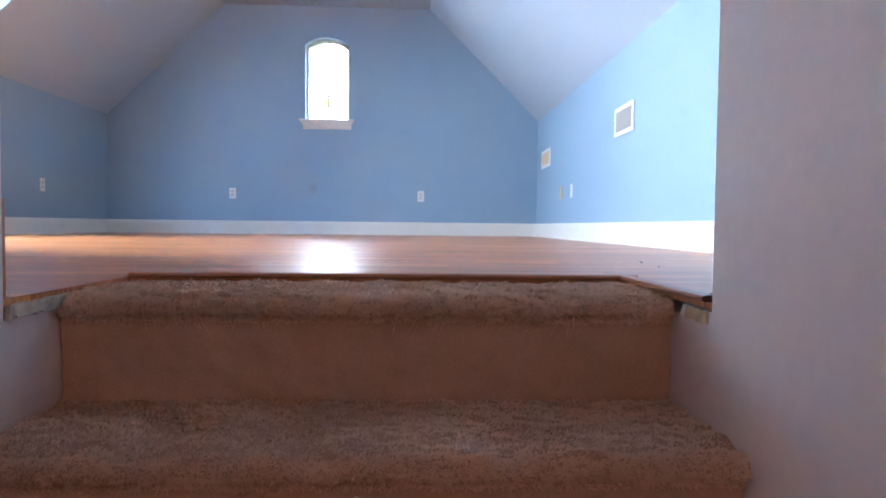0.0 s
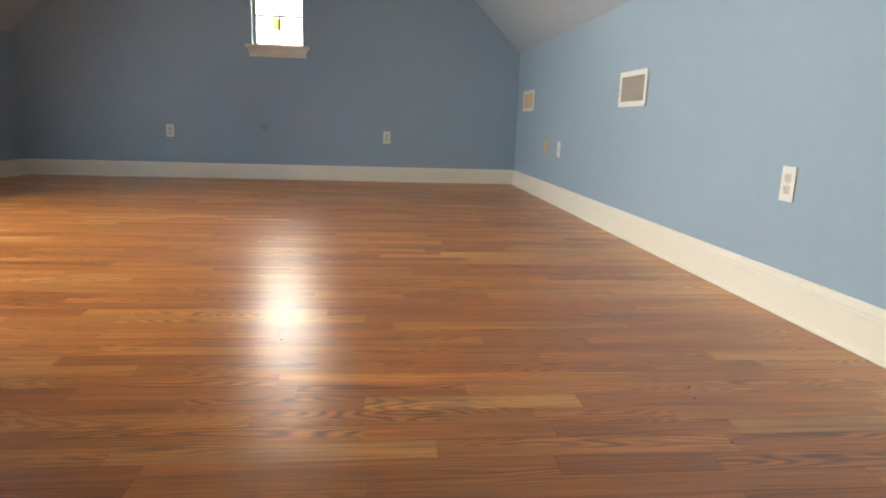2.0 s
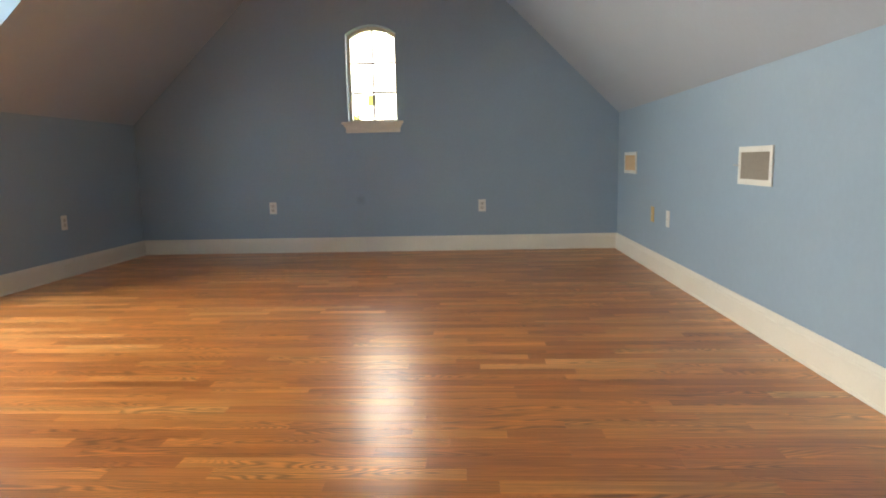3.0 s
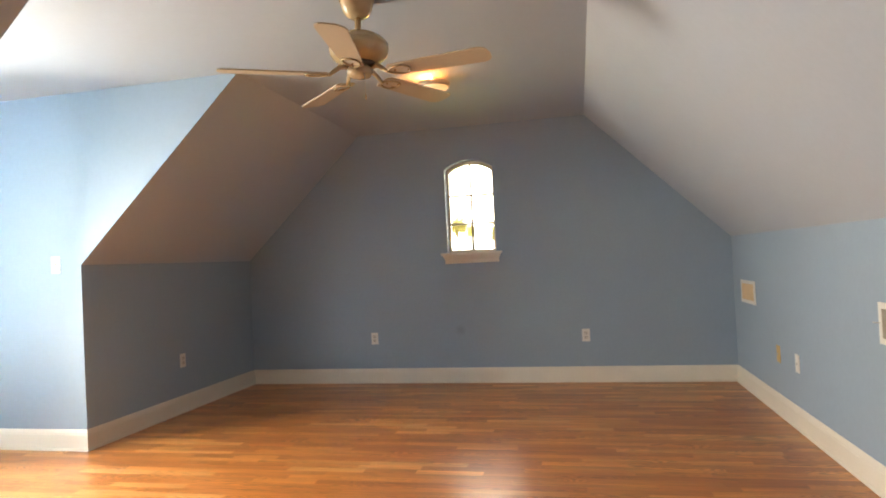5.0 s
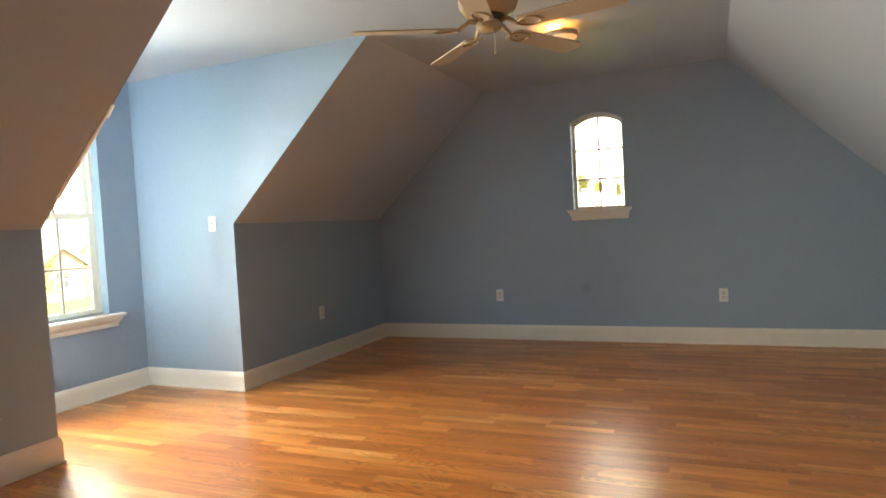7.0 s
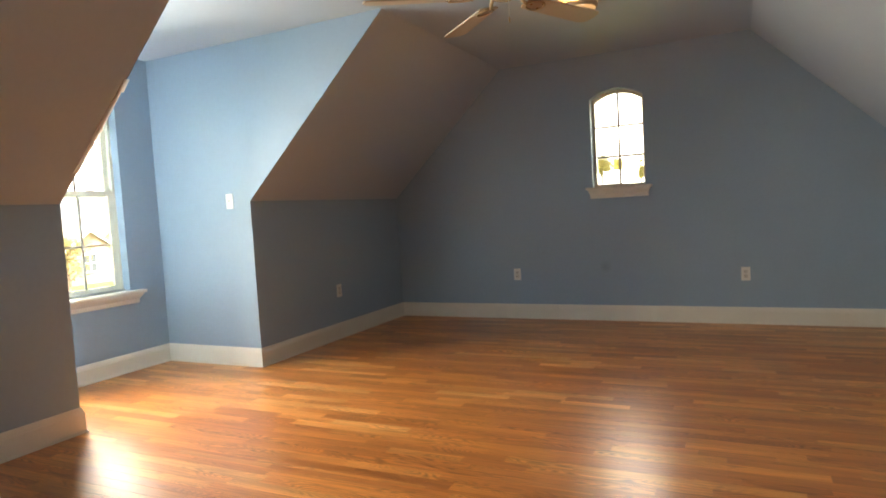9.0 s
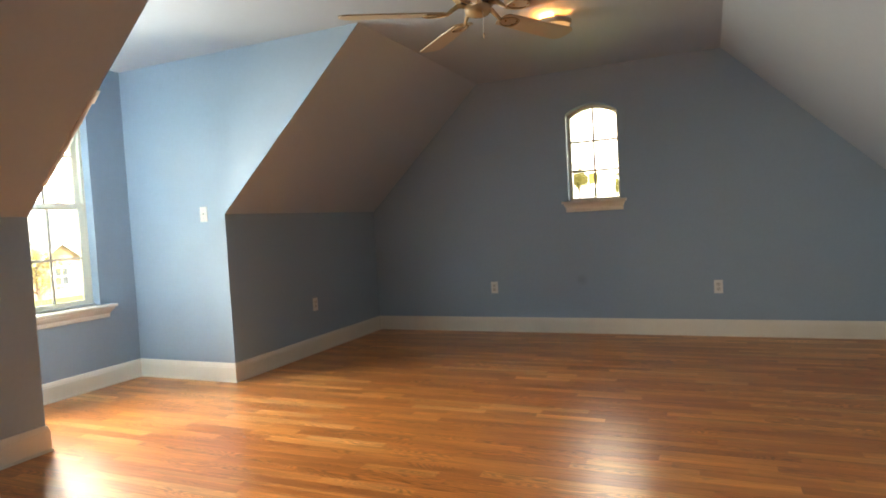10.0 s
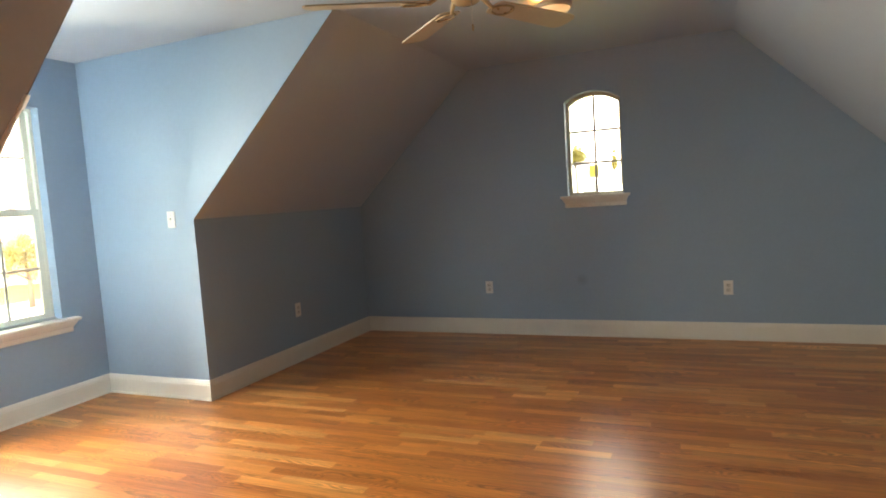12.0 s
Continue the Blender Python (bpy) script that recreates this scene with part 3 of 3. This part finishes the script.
# pile and frayed strands on the two upper steps; the pile's paler tone carries the treads' brighter light, the risers
# get none
rng = random.Random(11)
verts, faces = [], []
for k in (0, 1):
    pts = carpet_profile(k)
    for _ in range(75000 if k == 0 else 60000):
        x = rng.uniform(SX0 + 0.004, SX1 - 0.004)
        j = rng.randrange(0, 25)
        f = rng.random()
        (y0, z0), (y1, z1) = pts[j], pts[j + 1]
        y, z = y0 + (y1 - y0) * f, z0 + (z1 - z0) * f
        nx, nz = (z1 - z0), -(y1 - y0)
        s = math.hypot(nx, nz) or 1
        low = 1.0 + 0.3 * noise.noise((x * 30, y * 30, z * 30))
        h = rng.uniform(0.003, 0.0075) * low
        turn = 1.6 * noise.noise((x * 11, y * 13, 2.0 + z * 9)) + rng.gauss(0, 1.3)
        flat = Vector((math.cos(turn), math.sin(turn) * abs(nz) / s, -math.sin(turn) * nx / s))
        lean = (flat * 1.5 + Vector((0, nx / s, nz / s)) * rng.uniform(0.4, 1.6)).normalized() * h
        w = flat.cross(Vector((0, nx / s, nz / s))).normalized() * 0.0013
        o = lump(x, y, z) - 0.0008
        b = Vector((x, y + o * nx / s, z + o * nz / s))
        i = len(verts)
        verts += [b - w, b + w, b + lean + w * 0.4, b + lean - w * 0.4]
        faces.append((i, i + 1, i + 2, i + 3))
me = bpy.data.meshes.new("carpet_pile")
me.from_pydata(verts, [], faces)
me.materials.append(FIBRE)
tagged(new("carpet_pile", me), label="matted beige carpet pile on the stairs", category="carpet", kind="stuff")
bm = bmesh.new()
for _ in range(90):
    x, l = rng.uniform(SX0 + 0.05, SX1 - 0.05), rng.uniform(0.012, 0.05)
    dx = rng.gauss(0, 0.35) * l
    p = Vector((x, NOSE_Y - 0.010, -0.014 - 0.012 * rng.random()))
    mid = p + Vector((dx * 0.3 + rng.gauss(0, 0.004), -0.008 - 0.01 * rng.random(), -l * 0.35))
    tube(bm, [p, mid, p + Vector((dx, -0.010 + rng.gauss(0, 0.004), -l))], [0.0009, 0.0008, 0.0004], 4)
part("frayed_strands", bm, FIBRE, stairs, "loose frayed carpet threads")

# wood edging at the stair opening, raw board and pad beneath it
EDGE = [(-0.010, 0.0005), (-0.014, 0.004), (-0.013, 0.009), (-0.008, 0.0105), (0.004, 0.0110), (0.013, 0.0095), (0.018, 0.005), (0.019, 0.0005)]
bm = prism(bmesh.new(), EDGE, lambda u, v, d: (d, SY + u, v), SX0, SX1 + 0.026)
structure("trim_stair_back", bm, EDGE_WOOD, "red-brown wooden edging between floor and carpet")
bm = prism(bmesh.new(), EDGE, lambda u, v, d: (SX1 + u, d, v), YN + 0.004, SY - 0.0145)
structure("trim_stair_side", bm, EDGE_WOOD, "red-brown wooden edging beside the stairs")
bm = prism(bmesh.new(), EDGE, lambda u, v, d: (SX1 + u, d, v), YN + 0.0015, YN + 0.0038)
structure("trim_stair_side_end", bm, UNDERLAY, "dark broken end of the wooden edging")
bm = ragged(bmesh.new(), SX1 - 0.0025, SX1 + 0.004, YN + 0.012, YN + 0.085, -0.034, -0.0145, 0.0025, 3)
structure("trim_raw_board", bm, RAW_BOARD, "broken raw board edge under the wooden edging")
bm = ragged(bmesh.new(), SX0 - 0.04, SX0 + 0.008, YN + 0.004, NOSE_Y + 0.01, -0.028, -0.010, 0.007, 5)
structure("trim_carpet_pad", bm, FOAM, "crumbling pale carpet pad at the floor edge")

# ---- things on walls ----
def outlet(at, turn):
    o = thing("wall_outlet", "white duplex outlet with cover plate on the blue wall", "outlet", at, turn, "wall outlets")
    part("cover_plate", boxed(-0.035, 0.035, -0.006, 0.0, -0.0575, 0.0575, 0.0022, 2), PLATE, o)
    for z in (-0.0195, 0.0195):
        rec = part("receptacle", boxed(-0.0165, 0.0165, -0.0085, -0.0062, z - 0.014, z + 0.014, 0.001), SOCKET, o)
        # Dark raised pieces stand in for the shaded hollows of slots and ground hole.
        for x in (-0.0065, 0.0065):
            part("slot", boxed(x - 0.0011, x + 0.0011, -0.0092, -0.0087, z - 0.001, z + 0.008), SLOT, rec)
        part("ground_hole", lathe(bmesh.new(), [(0.0, 0.0), (0.0024, 0.0), (0.0024, 0.0006), (0.0, 0.0006)], 10, (0, 0, 0)), SLOT, rec).matrix_basis = pose(0, -0.0086, z - 0.007, 90)
    part("screw", lathe(bmesh.new(), [(0.0, 0.0), (0.003, 0.0), (0.0026, 0.0012), (0.0, 0.0015)], 10), STEEL, o).matrix_basis = pose(0, -0.0058, 0, 90)
    return o


first = outlet((1.316, YF, 0.436), 0)
for at, turn in (((3.338, YF, 0.427), 0), ((0.0, 4.843, 0.434), 90), ((XR, 1.795, 0.429), -90)):
    copy_thing(first, pose(*at, 0, 0, turn))

sw = thing("light_switch", "white toggle light switch on the dormer wall", "switch", (-0.2, YD1 - 0.006, 1.268), 0)
part("cover_plate", boxed(-0.035, 0.035, -0.006, 0.0, -0.0575, 0.0575, 0.0022, 2), PLATE, sw)
part("toggle", boxed(-0.005, 0.005, -0.016, -0.0062, -0.004, 0.012, 0.002), SOCKET, sw)
for z in (-0.03, 0.03):
    part("screw", lathe(bmesh.new(), [(0.0, 0.0), (0.003, 0.0), (0.0026, 0.0012), (0.0, 0.0015)], 10), STEEL, sw).matrix_basis = pose(0, -0.0058, z, 90)


def blank_plate(at, turn, mat, label):
    o = thing("cable_plate", label, "wall plate", at, turn, "cable plates")
    part("cover_plate", boxed(-0.035, 0.035, -0.006, 0.0, -0.0575, 0.0575, 0.0022, 2), mat, o)
    part("jack", lathe(bmesh.new(), [(0.0, 0.0), (0.006, 0.0), (0.0055, 0.004), (0.003, 0.0045), (0.003, 0.007), (0.0, 0.007)], 12), STEEL, o).matrix_basis = pose(0, -0.0058, 0, 90)


blank_plate((XR, 4.84, 0.420), -90, YELLOW, "yellowed plastic cable plate on the blue wall")
blank_plate((XR, 4.467, 0.418), -90, PLATE, "white plastic cable plate on the blue wall")


def register(at, turn, w, h, slats, mat, label, lever):
    o = thing("wall_vent", label, "vent", at, turn, "wall vents")
    bw = 0.028
    bm = bmesh.new()
    for x0, x1, z0, z1 in ((-w / 2, w / 2, h / 2 - bw, h / 2), (-w / 2, w / 2, -h / 2, -h / 2 + bw), (-w / 2, -w / 2 + bw, -h / 2 + bw, h / 2 - bw), (w / 2 - bw, w / 2, -h / 2 + bw, h / 2 - bw)):
        box(bm, x0, x1, -0.010, -0.001, z0, z1, 0.0015)
    part("frame", bm, PLATE, o)
    # With a lever, a dark sheet behind the slats stands in for unlit depth.
    part("backing", boxed(-w / 2 + bw - 0.002, w / 2 - bw + 0.002, -0.0025, -0.0012, -h / 2 + bw - 0.002, h / 2 - bw + 0.002), DARK_METAL if lever else mat, o)
    span = w - 2 * bw
    blade = None
    for k in range(slats):
        x = -span / 2 + span * (k + 0.5) / slats
        if blade is None:
            blade = part("slat", boxed(-0.0012, 0.0012, -0.0045, 0.0035, -h / 2 + bw, h / 2 - bw), mat, o).data
        else:
            s = new("slat", blade)
            s.parent = o
        o.children[-1].matrix_basis = pose(x, -0.006, 0, 0, 0, 38)
    for x in (-w / 2 + bw / 2, w / 2 - bw / 2):
        part("screw", lathe(bmesh.new(), [(0.0, 0.0), (0.004, 0.0), (0.0034, 0.0015), (0.0, 0.002)], 10), STEEL, o).matrix_basis = pose(x, -0.0098, 0, 90)
    if lever:
        part("lever", tube(bmesh.new(), [(-w / 2 + 0.006, -0.009, 0), (-w / 2 + 0.004, -0.024, 0.001), (-w / 2 - 0.004, -0.032, 0.003)], 0.0028, 8), STEEL, o)
    return o


register((XR, 3.154, 0.797), -90, 0.36, 0.186, 26, GRILLE, "white framed wall vent with brown-grey slats and a lever", True)
# Plain beige panel made from the vent shape; slats and backing share its colour.
register((XR, 5.526, 0.803), -90, 0.40, 0.182, 24, BEIGE_PLATE, "white framed flat beige wall panel near the corner, built with slats", False)

# ---- ceiling fan ----
FXC, FYC = 2.337, 3.007
fan = thing("ceiling_fan", "cream five-blade ceiling fan hanging from the flat ceiling", "ceiling fan", (FXC, FYC, 0))
part("canopy", lathe(bmesh.new(), [(0.0, 2.438), (0.076, 2.438), (0.080, 2.43), (0.078, 2.41), (0.069, 2.38), (0.052, 2.356), (0.030, 2.345), (0.0, 2.343)], 40), FAN_PAINT, fan)
part("canopy_ring", lathe(bmesh.new(), [(0.079, 2.4385), (0.0835, 2.4385), (0.0835, 2.427), (0.080, 2.425)], 40), BRASS, fan, "brass canopy ring")
part("downrod", lathe(bmesh.new(), [(0.0, 2.346), (0.0155, 2.346), (0.0155, 2.295), (0.024, 2.285), (0.034, 2.272), (0.0, 2.27)], 24), FAN_PAINT, fan)
part("motor_housing", lathe(bmesh.new(), [(0.0, 2.276), (0.05, 2.274), (0.085, 2.264), (0.118, 2.245), (0.140, 2.22), (0.1425, 2.214), (0.1405, 2.211), (0.1425, 2.208), (0.143, 2.19), (0.133, 2.162), (0.11, 2.14), (0.085, 2.128), (0.0, 2.126)], 56), FAN_PAINT, fan)
part("flywheel", lathe(bmesh.new(), [(0.0, 2.1275), (0.078, 2.1275), (0.078, 2.112), (0.0, 2.112)], 36), DARK_METAL, fan)
part("switch_housing", lathe(bmesh.new(), [(0.0, 2.113), (0.052, 2.112), (0.062, 2.10), (0.061, 2.080), (0.052, 2.066), (0.034, 2.059), (0.0, 2.057)], 36), FAN_PAINT, fan)
part("pull_chain", tube(bmesh.new(), [(0.035, -0.04, 2.07), (0.04, -0.046, 2.03), (0.04, -0.046, 1.965)], 0.0013, 6), STEEL, fan)
part("chain_pull", lathe(bmesh.new(), [(0.0, 1.968), (0.003, 1.964), (0.0045, 1.95), (0.003, 1.94), (0.0, 1.938)], 10, (0.04, -0.046, 0)), FAN_PAINT, fan)


def blade_outline():
    pts = [(0.165, -0.052), (0.590, -0.067), (0.620, -0.062), (0.640, -0.043), (0.648, 0.0), (0.643, 0.037), (0.628, 0.057), (0.600, 0.065), (0.165, 0.050), (0.150, 0.03), (0.150, -0.032)]
    return pts


for i in range(5):
    a = -152.4 + 72 * i
    blade = part("blade", prism(bmesh.new(), blade_outline(), XY, -0.003, 0.003), FAN_BLADE, fan)
    blade.matrix_basis = pose(0, 0, 2.073, 0, 0, a) @ pose(0, 0, 0, -10, 0, 0)
    bm = tube(bmesh.new(), [(0.06, 0, 0.036), (0.095, 0, 0.034), (0.125, 0, 0.012), (0.15, 0, -0.007)], [0.013, 0.012, 0.010, 0.008], 8)
    ring = [(0.15 + 0.055 * (1 - math.cos(t)), 0.036 * math.sin(t) * (1.1 - 0.25 * math.cos(t)), -0.007) for t in [2 * math.pi * k / 16 for k in range(17)]]
    tube(bm, ring, 0.0042, 6)
    arm = part("blade_arm", bm, FAN_PAINT, fan, "cast cream blade bracket", smooth=True)
    arm.matrix_basis = pose(0, 0, 2.073, 0, 0, a) @ pose(0, 0, 0, -10, 0, 0)
    for x, y in ((0.185, 0.0), (0.245, 0.018), (0.245, -0.018)):
        s = part("screw", lathe(bmesh.new(), [(0.0, 0.0), (0.005, 0.0), (0.004, -0.003), (0.0, -0.004)], 8), BRASS, arm)
        s.matrix_basis = pose(x, y, -0.0035)

# ---- flush ceiling light, lit ----
lamp = thing("ceiling_light", "flush round ceiling light with a lit amber glass", "ceiling light", (2.39, 4.385, TOP), 0, "flush ceiling lights")
part("stem", lathe(bmesh.new(), [(0.0, -0.0005), (0.030, -0.0005), (0.030, -0.006), (0.011, -0.009), (0.011, -0.044), (0.0, -0.044)], 20), LAMP_PAN, lamp)
part("pan", lathe(bmesh.new(), [(0.0, -0.044), (0.088, -0.040), (0.106, -0.036), (0.112, -0.040), (0.111, -0.062), (0.103, -0.068), (0.0, -0.067)], 40), LAMP_PAN, lamp, "cream metal lamp pan")
part("glass", lathe(bmesh.new(), [(0.099, -0.0685), (0.098, -0.074), (0.086, -0.084), (0.062, -0.092), (0.03, -0.0965), (0.0, -0.097)], 40), LAMP_GLASS, lamp, "lit amber glass bowl")
part("finial", lathe(bmesh.new(), [(0.0, -0.096), (0.008, -0.098), (0.009, -0.104), (0.004, -0.110), (0.0, -0.111)], 12), BRASS, lamp)
# Second lamp overhead, never in view, added to warm the fan and stairs.
copy_thing(lamp, pose(2.39, 1.63, TOP))
# the bulbs shine up through the gap between pan and ceiling, the added lamp's too
for y in (4.385, 1.63):
    bulb = new("lamp_bulb", bpy.data.lights.new("lamp_bulb", "POINT"))
    bulb.data.energy, bulb.data.color, bulb.data.shadow_soft_size = 0.32, (1.0, 0.36, 0.07), 0.02
    bulb.matrix_world = pose(2.35, y - 0.03, TOP - 0.028)

# ---- specks of dirt on the floor ----
rng = random.Random(9)
for x, y in ((4.005, 1.181), (3.962, 0.927), (3.986, 1.122), (3.016, 1.518), (3.775, 0.237), (4.354, 3.064)):
    b2 = bmesh.new()
    bmesh.ops.create_icosphere(b2, subdivisions=1, radius=0.0035)
    for v in b2.verts:
        v.co = Vector((v.co.x * rng.uniform(0.6, 1.5), v.co.y * rng.uniform(0.6, 1.4), (v.co.z + 0.0035) * rng.uniform(0.35, 0.6)))
    speck = to_object("dirt_speck", b2, SLOT)
    speck.location = (x, y, 0.0)
    tagged(speck, label="small dark crumb of dirt on the oak floor", category="dirt", group="dirt specks")

# ---- outside ----
bm = bmesh.new()
s = [bm.verts.new(p) for p in ((-2500, -2500, GROUND), (2500, -2500, GROUND), (2500, 2500, GROUND), (-2500, 2500, GROUND))]
bm.faces.new(s)
structure("ground", bm, LAWN, "sunlit lawn around the house")
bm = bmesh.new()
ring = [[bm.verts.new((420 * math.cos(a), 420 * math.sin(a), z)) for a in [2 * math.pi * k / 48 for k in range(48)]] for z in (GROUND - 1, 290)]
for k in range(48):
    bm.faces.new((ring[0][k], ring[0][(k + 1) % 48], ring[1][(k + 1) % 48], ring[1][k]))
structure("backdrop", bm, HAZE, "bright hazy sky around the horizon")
structure("road", boxed(-33, -25, -200, 300, GROUND - 0.2, GROUND + 0.02), CONCRETE, "pale concrete street")


def house(at, turn, w, d, h, pitch, label):
    o = thing("house", label, "house", at, turn, "neighbouring houses")
    bm = boxed(-w / 2, w / 2, -d / 2, d / 2, 0, h)
    part("wall", bm, BRICK, o, "brick walls")
    rise = d / 2 * pitch
    e = 0.5
    bm = prism(bmesh.new(), [(-d / 2 - e, h - 0.1), (d / 2 + e, h - 0.1), (d / 2 + e, h + 0.1), (0, h + rise + 0.3), (-d / 2 - e, h + 0.1)], YZ, -w / 2 - e, w / 2 + e)
    part("roof", bm, SHINGLE, o, "grey shingle roof")
    gx = -w * 0.18
    for c, half, top, front in ((gx, 1.9, h + 1.3, -d / 2 - 1.6), (0.6, 3.2, h + 3.1, -d / 2 - 0.6)):
        low = h - 0.05
        slope = (top - h) / half
        part("gable", prism(bmesh.new(), [(c - half, 0), (c + half, 0), (c + half, h), (c, top), (c - half, h)], XZ, front, -d / 2 - 0.01), BRICK, o)
        for sgn in (-1, 1):
            edge = [(c + sgn * (half + 0.4), low - 0.4 * slope), (c, top + 0.02), (c, top + 0.25), (c + sgn * (half + 0.4), low - 0.4 * slope + 0.23)]
            part("gable_roof", prism(bmesh.new(), edge, XZ, front - 0.35, -d / 2 + 2.5), SHINGLE, o)
            board = [(c + sgn * (half + 0.4), low - 0.4 * slope - 0.05), (c, top - 0.06), (c, top + 0.1), (c + sgn * (half + 0.4), low - 0.4 * slope + 0.1)]
            part("bargeboard", prism(bmesh.new(), board, XZ, front - 0.41, front - 0.36), HOUSE_TRIM, o)
    part("garage_door", boxed(-w * 0.47, -w * 0.31, -d / 2 - 0.08, -d / 2 + 0.02, 0, 2.2), HOUSE_TRIM, o, "white garage door")
    for x, y in ((gx, -d / 2 - 1.6), (w * 0.16, -d / 2), (w * 0.36, -d / 2)):
        win = part("window", boxed(x - 0.6, x + 0.6, y - 0.06, y + 0.02, 0.9, 2.4), HOUSE_TRIM, o)
        for sx in (-0.27, 0.27):
            for z0 in (1.0, 1.7):
                part("pane", boxed(x + sx - 0.23, x + sx + 0.23, y - 0.075, y - 0.061, z0, z0 + 0.6), HOUSE_GLASS, win)
    part("door", boxed(w * 0.02 - 0.5, w * 0.02 + 0.5, -d / 2 - 0.08, -d / 2 + 0.02, 0, 2.1), HOUSE_TRIM, o)
    return o


def tree(at, height, spread, seed, label, low=0.48):
    r = random.Random(seed)
    o = thing("tree", label, "tree", at, r.uniform(0, 360), "trees")
    bm = bmesh.new()
    top = height * max(0.75, low + 0.12)
    tube(bm, [(0, 0, -0.1), (0.05, 0.03, height * 0.3), (-0.05, 0.08, height * 0.55), (0.02, 0.0, top)], [0.17, 0.12, 0.08, 0.03], 9)
    tips = []
    for k in range(9):
        a, z = 2.4 * k + r.random(), height * (low + (max(0.8, low + 0.07) - low) * k / 9)
        l = spread * (0.75 - 0.04 * k) * r.uniform(0.7, 1.1)
        tip = Vector((math.cos(a) * l, math.sin(a) * l, z + l * 0.55))
        tube(bm, [(0, 0, z), tip * 0.5 + Vector((0, 0, z * 0.5 + 0.06)), tip], [0.055, 0.035, 0.012], 6)
        tips += [tip, tip * 0.65 + Vector((0, 0, z * 0.35 + 0.3))]
    tips.append(Vector((0, 0, top + 0.3)))
    part("trunk", bm, BARK, o)
    verts, faces = [], []
    for c in tips:
        for _ in range(110):
            p = c + Vector((r.gauss(0, 1), r.gauss(0, 1), r.gauss(0, 0.8))) * spread * 0.2
            u = Vector((r.gauss(0, 1), r.gauss(0, 1), r.gauss(0, 1))).normalized() * r.uniform(0.05, 0.11)
            w = u.orthogonal().normalized() * u.length * 0.5
            i = len(verts)
            verts += [p - u, p + w, p + u, p - w]
            faces.append((i, i + 1, i + 2, i + 3))
    me = bpy.data.meshes.new("crown")
    me.from_pydata(verts, [], faces)
    me.materials.append(LEAF)
    c = new("crown", me)
    c.parent = o
    return o


house((-50, 35.6, GROUND), 90, 20, 11, 2.9, 0.75, "brick house across the street with a shingle roof")
house((-52, 8, GROUND), 90, 17, 11, 2.9, 0.75, "brick house farther along the street")
house((-18, 70, GROUND), 0, 18, 11, 2.9, 0.7, "brick house beyond the back lawn")
tree((-30, 21.8, GROUND), 4.3, 1.6, 3, "young leafy street tree on the lawn", 0.3)
tree((-4.0, 38, GROUND), 7.3, 0.95, 5, "tall thin-stemmed yellow-green tree on the back lawn", 0.78)
tree((-1.72, 38, GROUND), 6.0, 0.16, 7, "slim young yellow-green tree on the back lawn", 0.9)

# ---- floor strips: the near ones each on their own, the rest joined ----
rng = random.Random(21)
STRIP = 0.064
LENGTHS = (0.30, 0.38, 0.47, 0.58, 0.72, 0.90)
strip_meshes = {}


def strip_geometry(l, w):
    b, z0, z1 = 0.00035, -0.0115, 0.0
    v = [(x, y, z) for z, i in ((z0, 0.0), (z1 - b, 0.0), (z1, b)) for x, y in ((i, i), (l - i, i), (l - i, w - i), (i, w - i))]
    f = [(4 * r + k, 4 * r + (k + 1) % 4, 4 * r + 4 + (k + 1) % 4, 4 * r + 4 + k) for r in (0, 1) for k in range(4)]
    return v, f + [(8, 9, 10, 11)]


def row_spans(y0, y1):
    yc = (y0 + y1) / 2
    x0 = XD if YD0 < yc < YD1 else 0.0
    if yc < SY:
        return [(x0, SX0 - 0.002), (SX1 + 0.004, XR)]
    return [(x0, XR)]


ys = sorted({round(YN + STRIP * k, 4) for k in range(int((YF - YN) / STRIP) + 1)} | {SY, YD0, YD1, YF})
rest_v, rest_f, own = [], [], 0
for y0, y1 in zip(ys, ys[1:]):
    if y1 - y0 < 0.004:
        continue
    for a, b in row_spans(y0, y1):
        x = a - rng.uniform(0.0, 0.5)
        while x < b - 0.01:
            l = rng.choice(LENGTHS)
            p, q = max(x, a), min(x + l, b)
            x += l
            if q - p < 0.03:
                continue
            whole = abs((q - p) - l) < 1e-6 and abs(y1 - y0 - STRIP) < 1e-4
            if whole and y0 < 2.75 and p > 0.9 and own < 300:
                if l not in strip_meshes:
                    me = bpy.data.meshes.new("floor_strip")
                    me.from_pydata(*[strip_geometry(l - 0.0002, STRIP - 0.0002)[0], [], strip_geometry(l, STRIP)[1]])
                    me.materials.append(OAK_PIECE)
                    strip_meshes[l] = me
                s = new("floor_strip", strip_meshes[l])
                s.location = (p, y0, 0)
                s.parent = floor
                own += 1
            else:
                v, f = strip_geometry(q - p - 0.0002, y1 - y0 - 0.0002)
                n = len(rest_v)
                rest_v += [(p + vx, y0 + vy, vz) for vx, vy, vz in v]
                rest_f += [tuple(n + i for i in face) for face in f]
me = bpy.data.meshes.new("floor_strips_far")
me.from_pydata(rest_v, [], rest_f)
me.materials.append(OAK_REST)
far_strips = new("floor_strips_far", me)
far_strips.parent = floor
tagged(far_strips, label="glossy red-brown oak floor strips", kind="stuff")
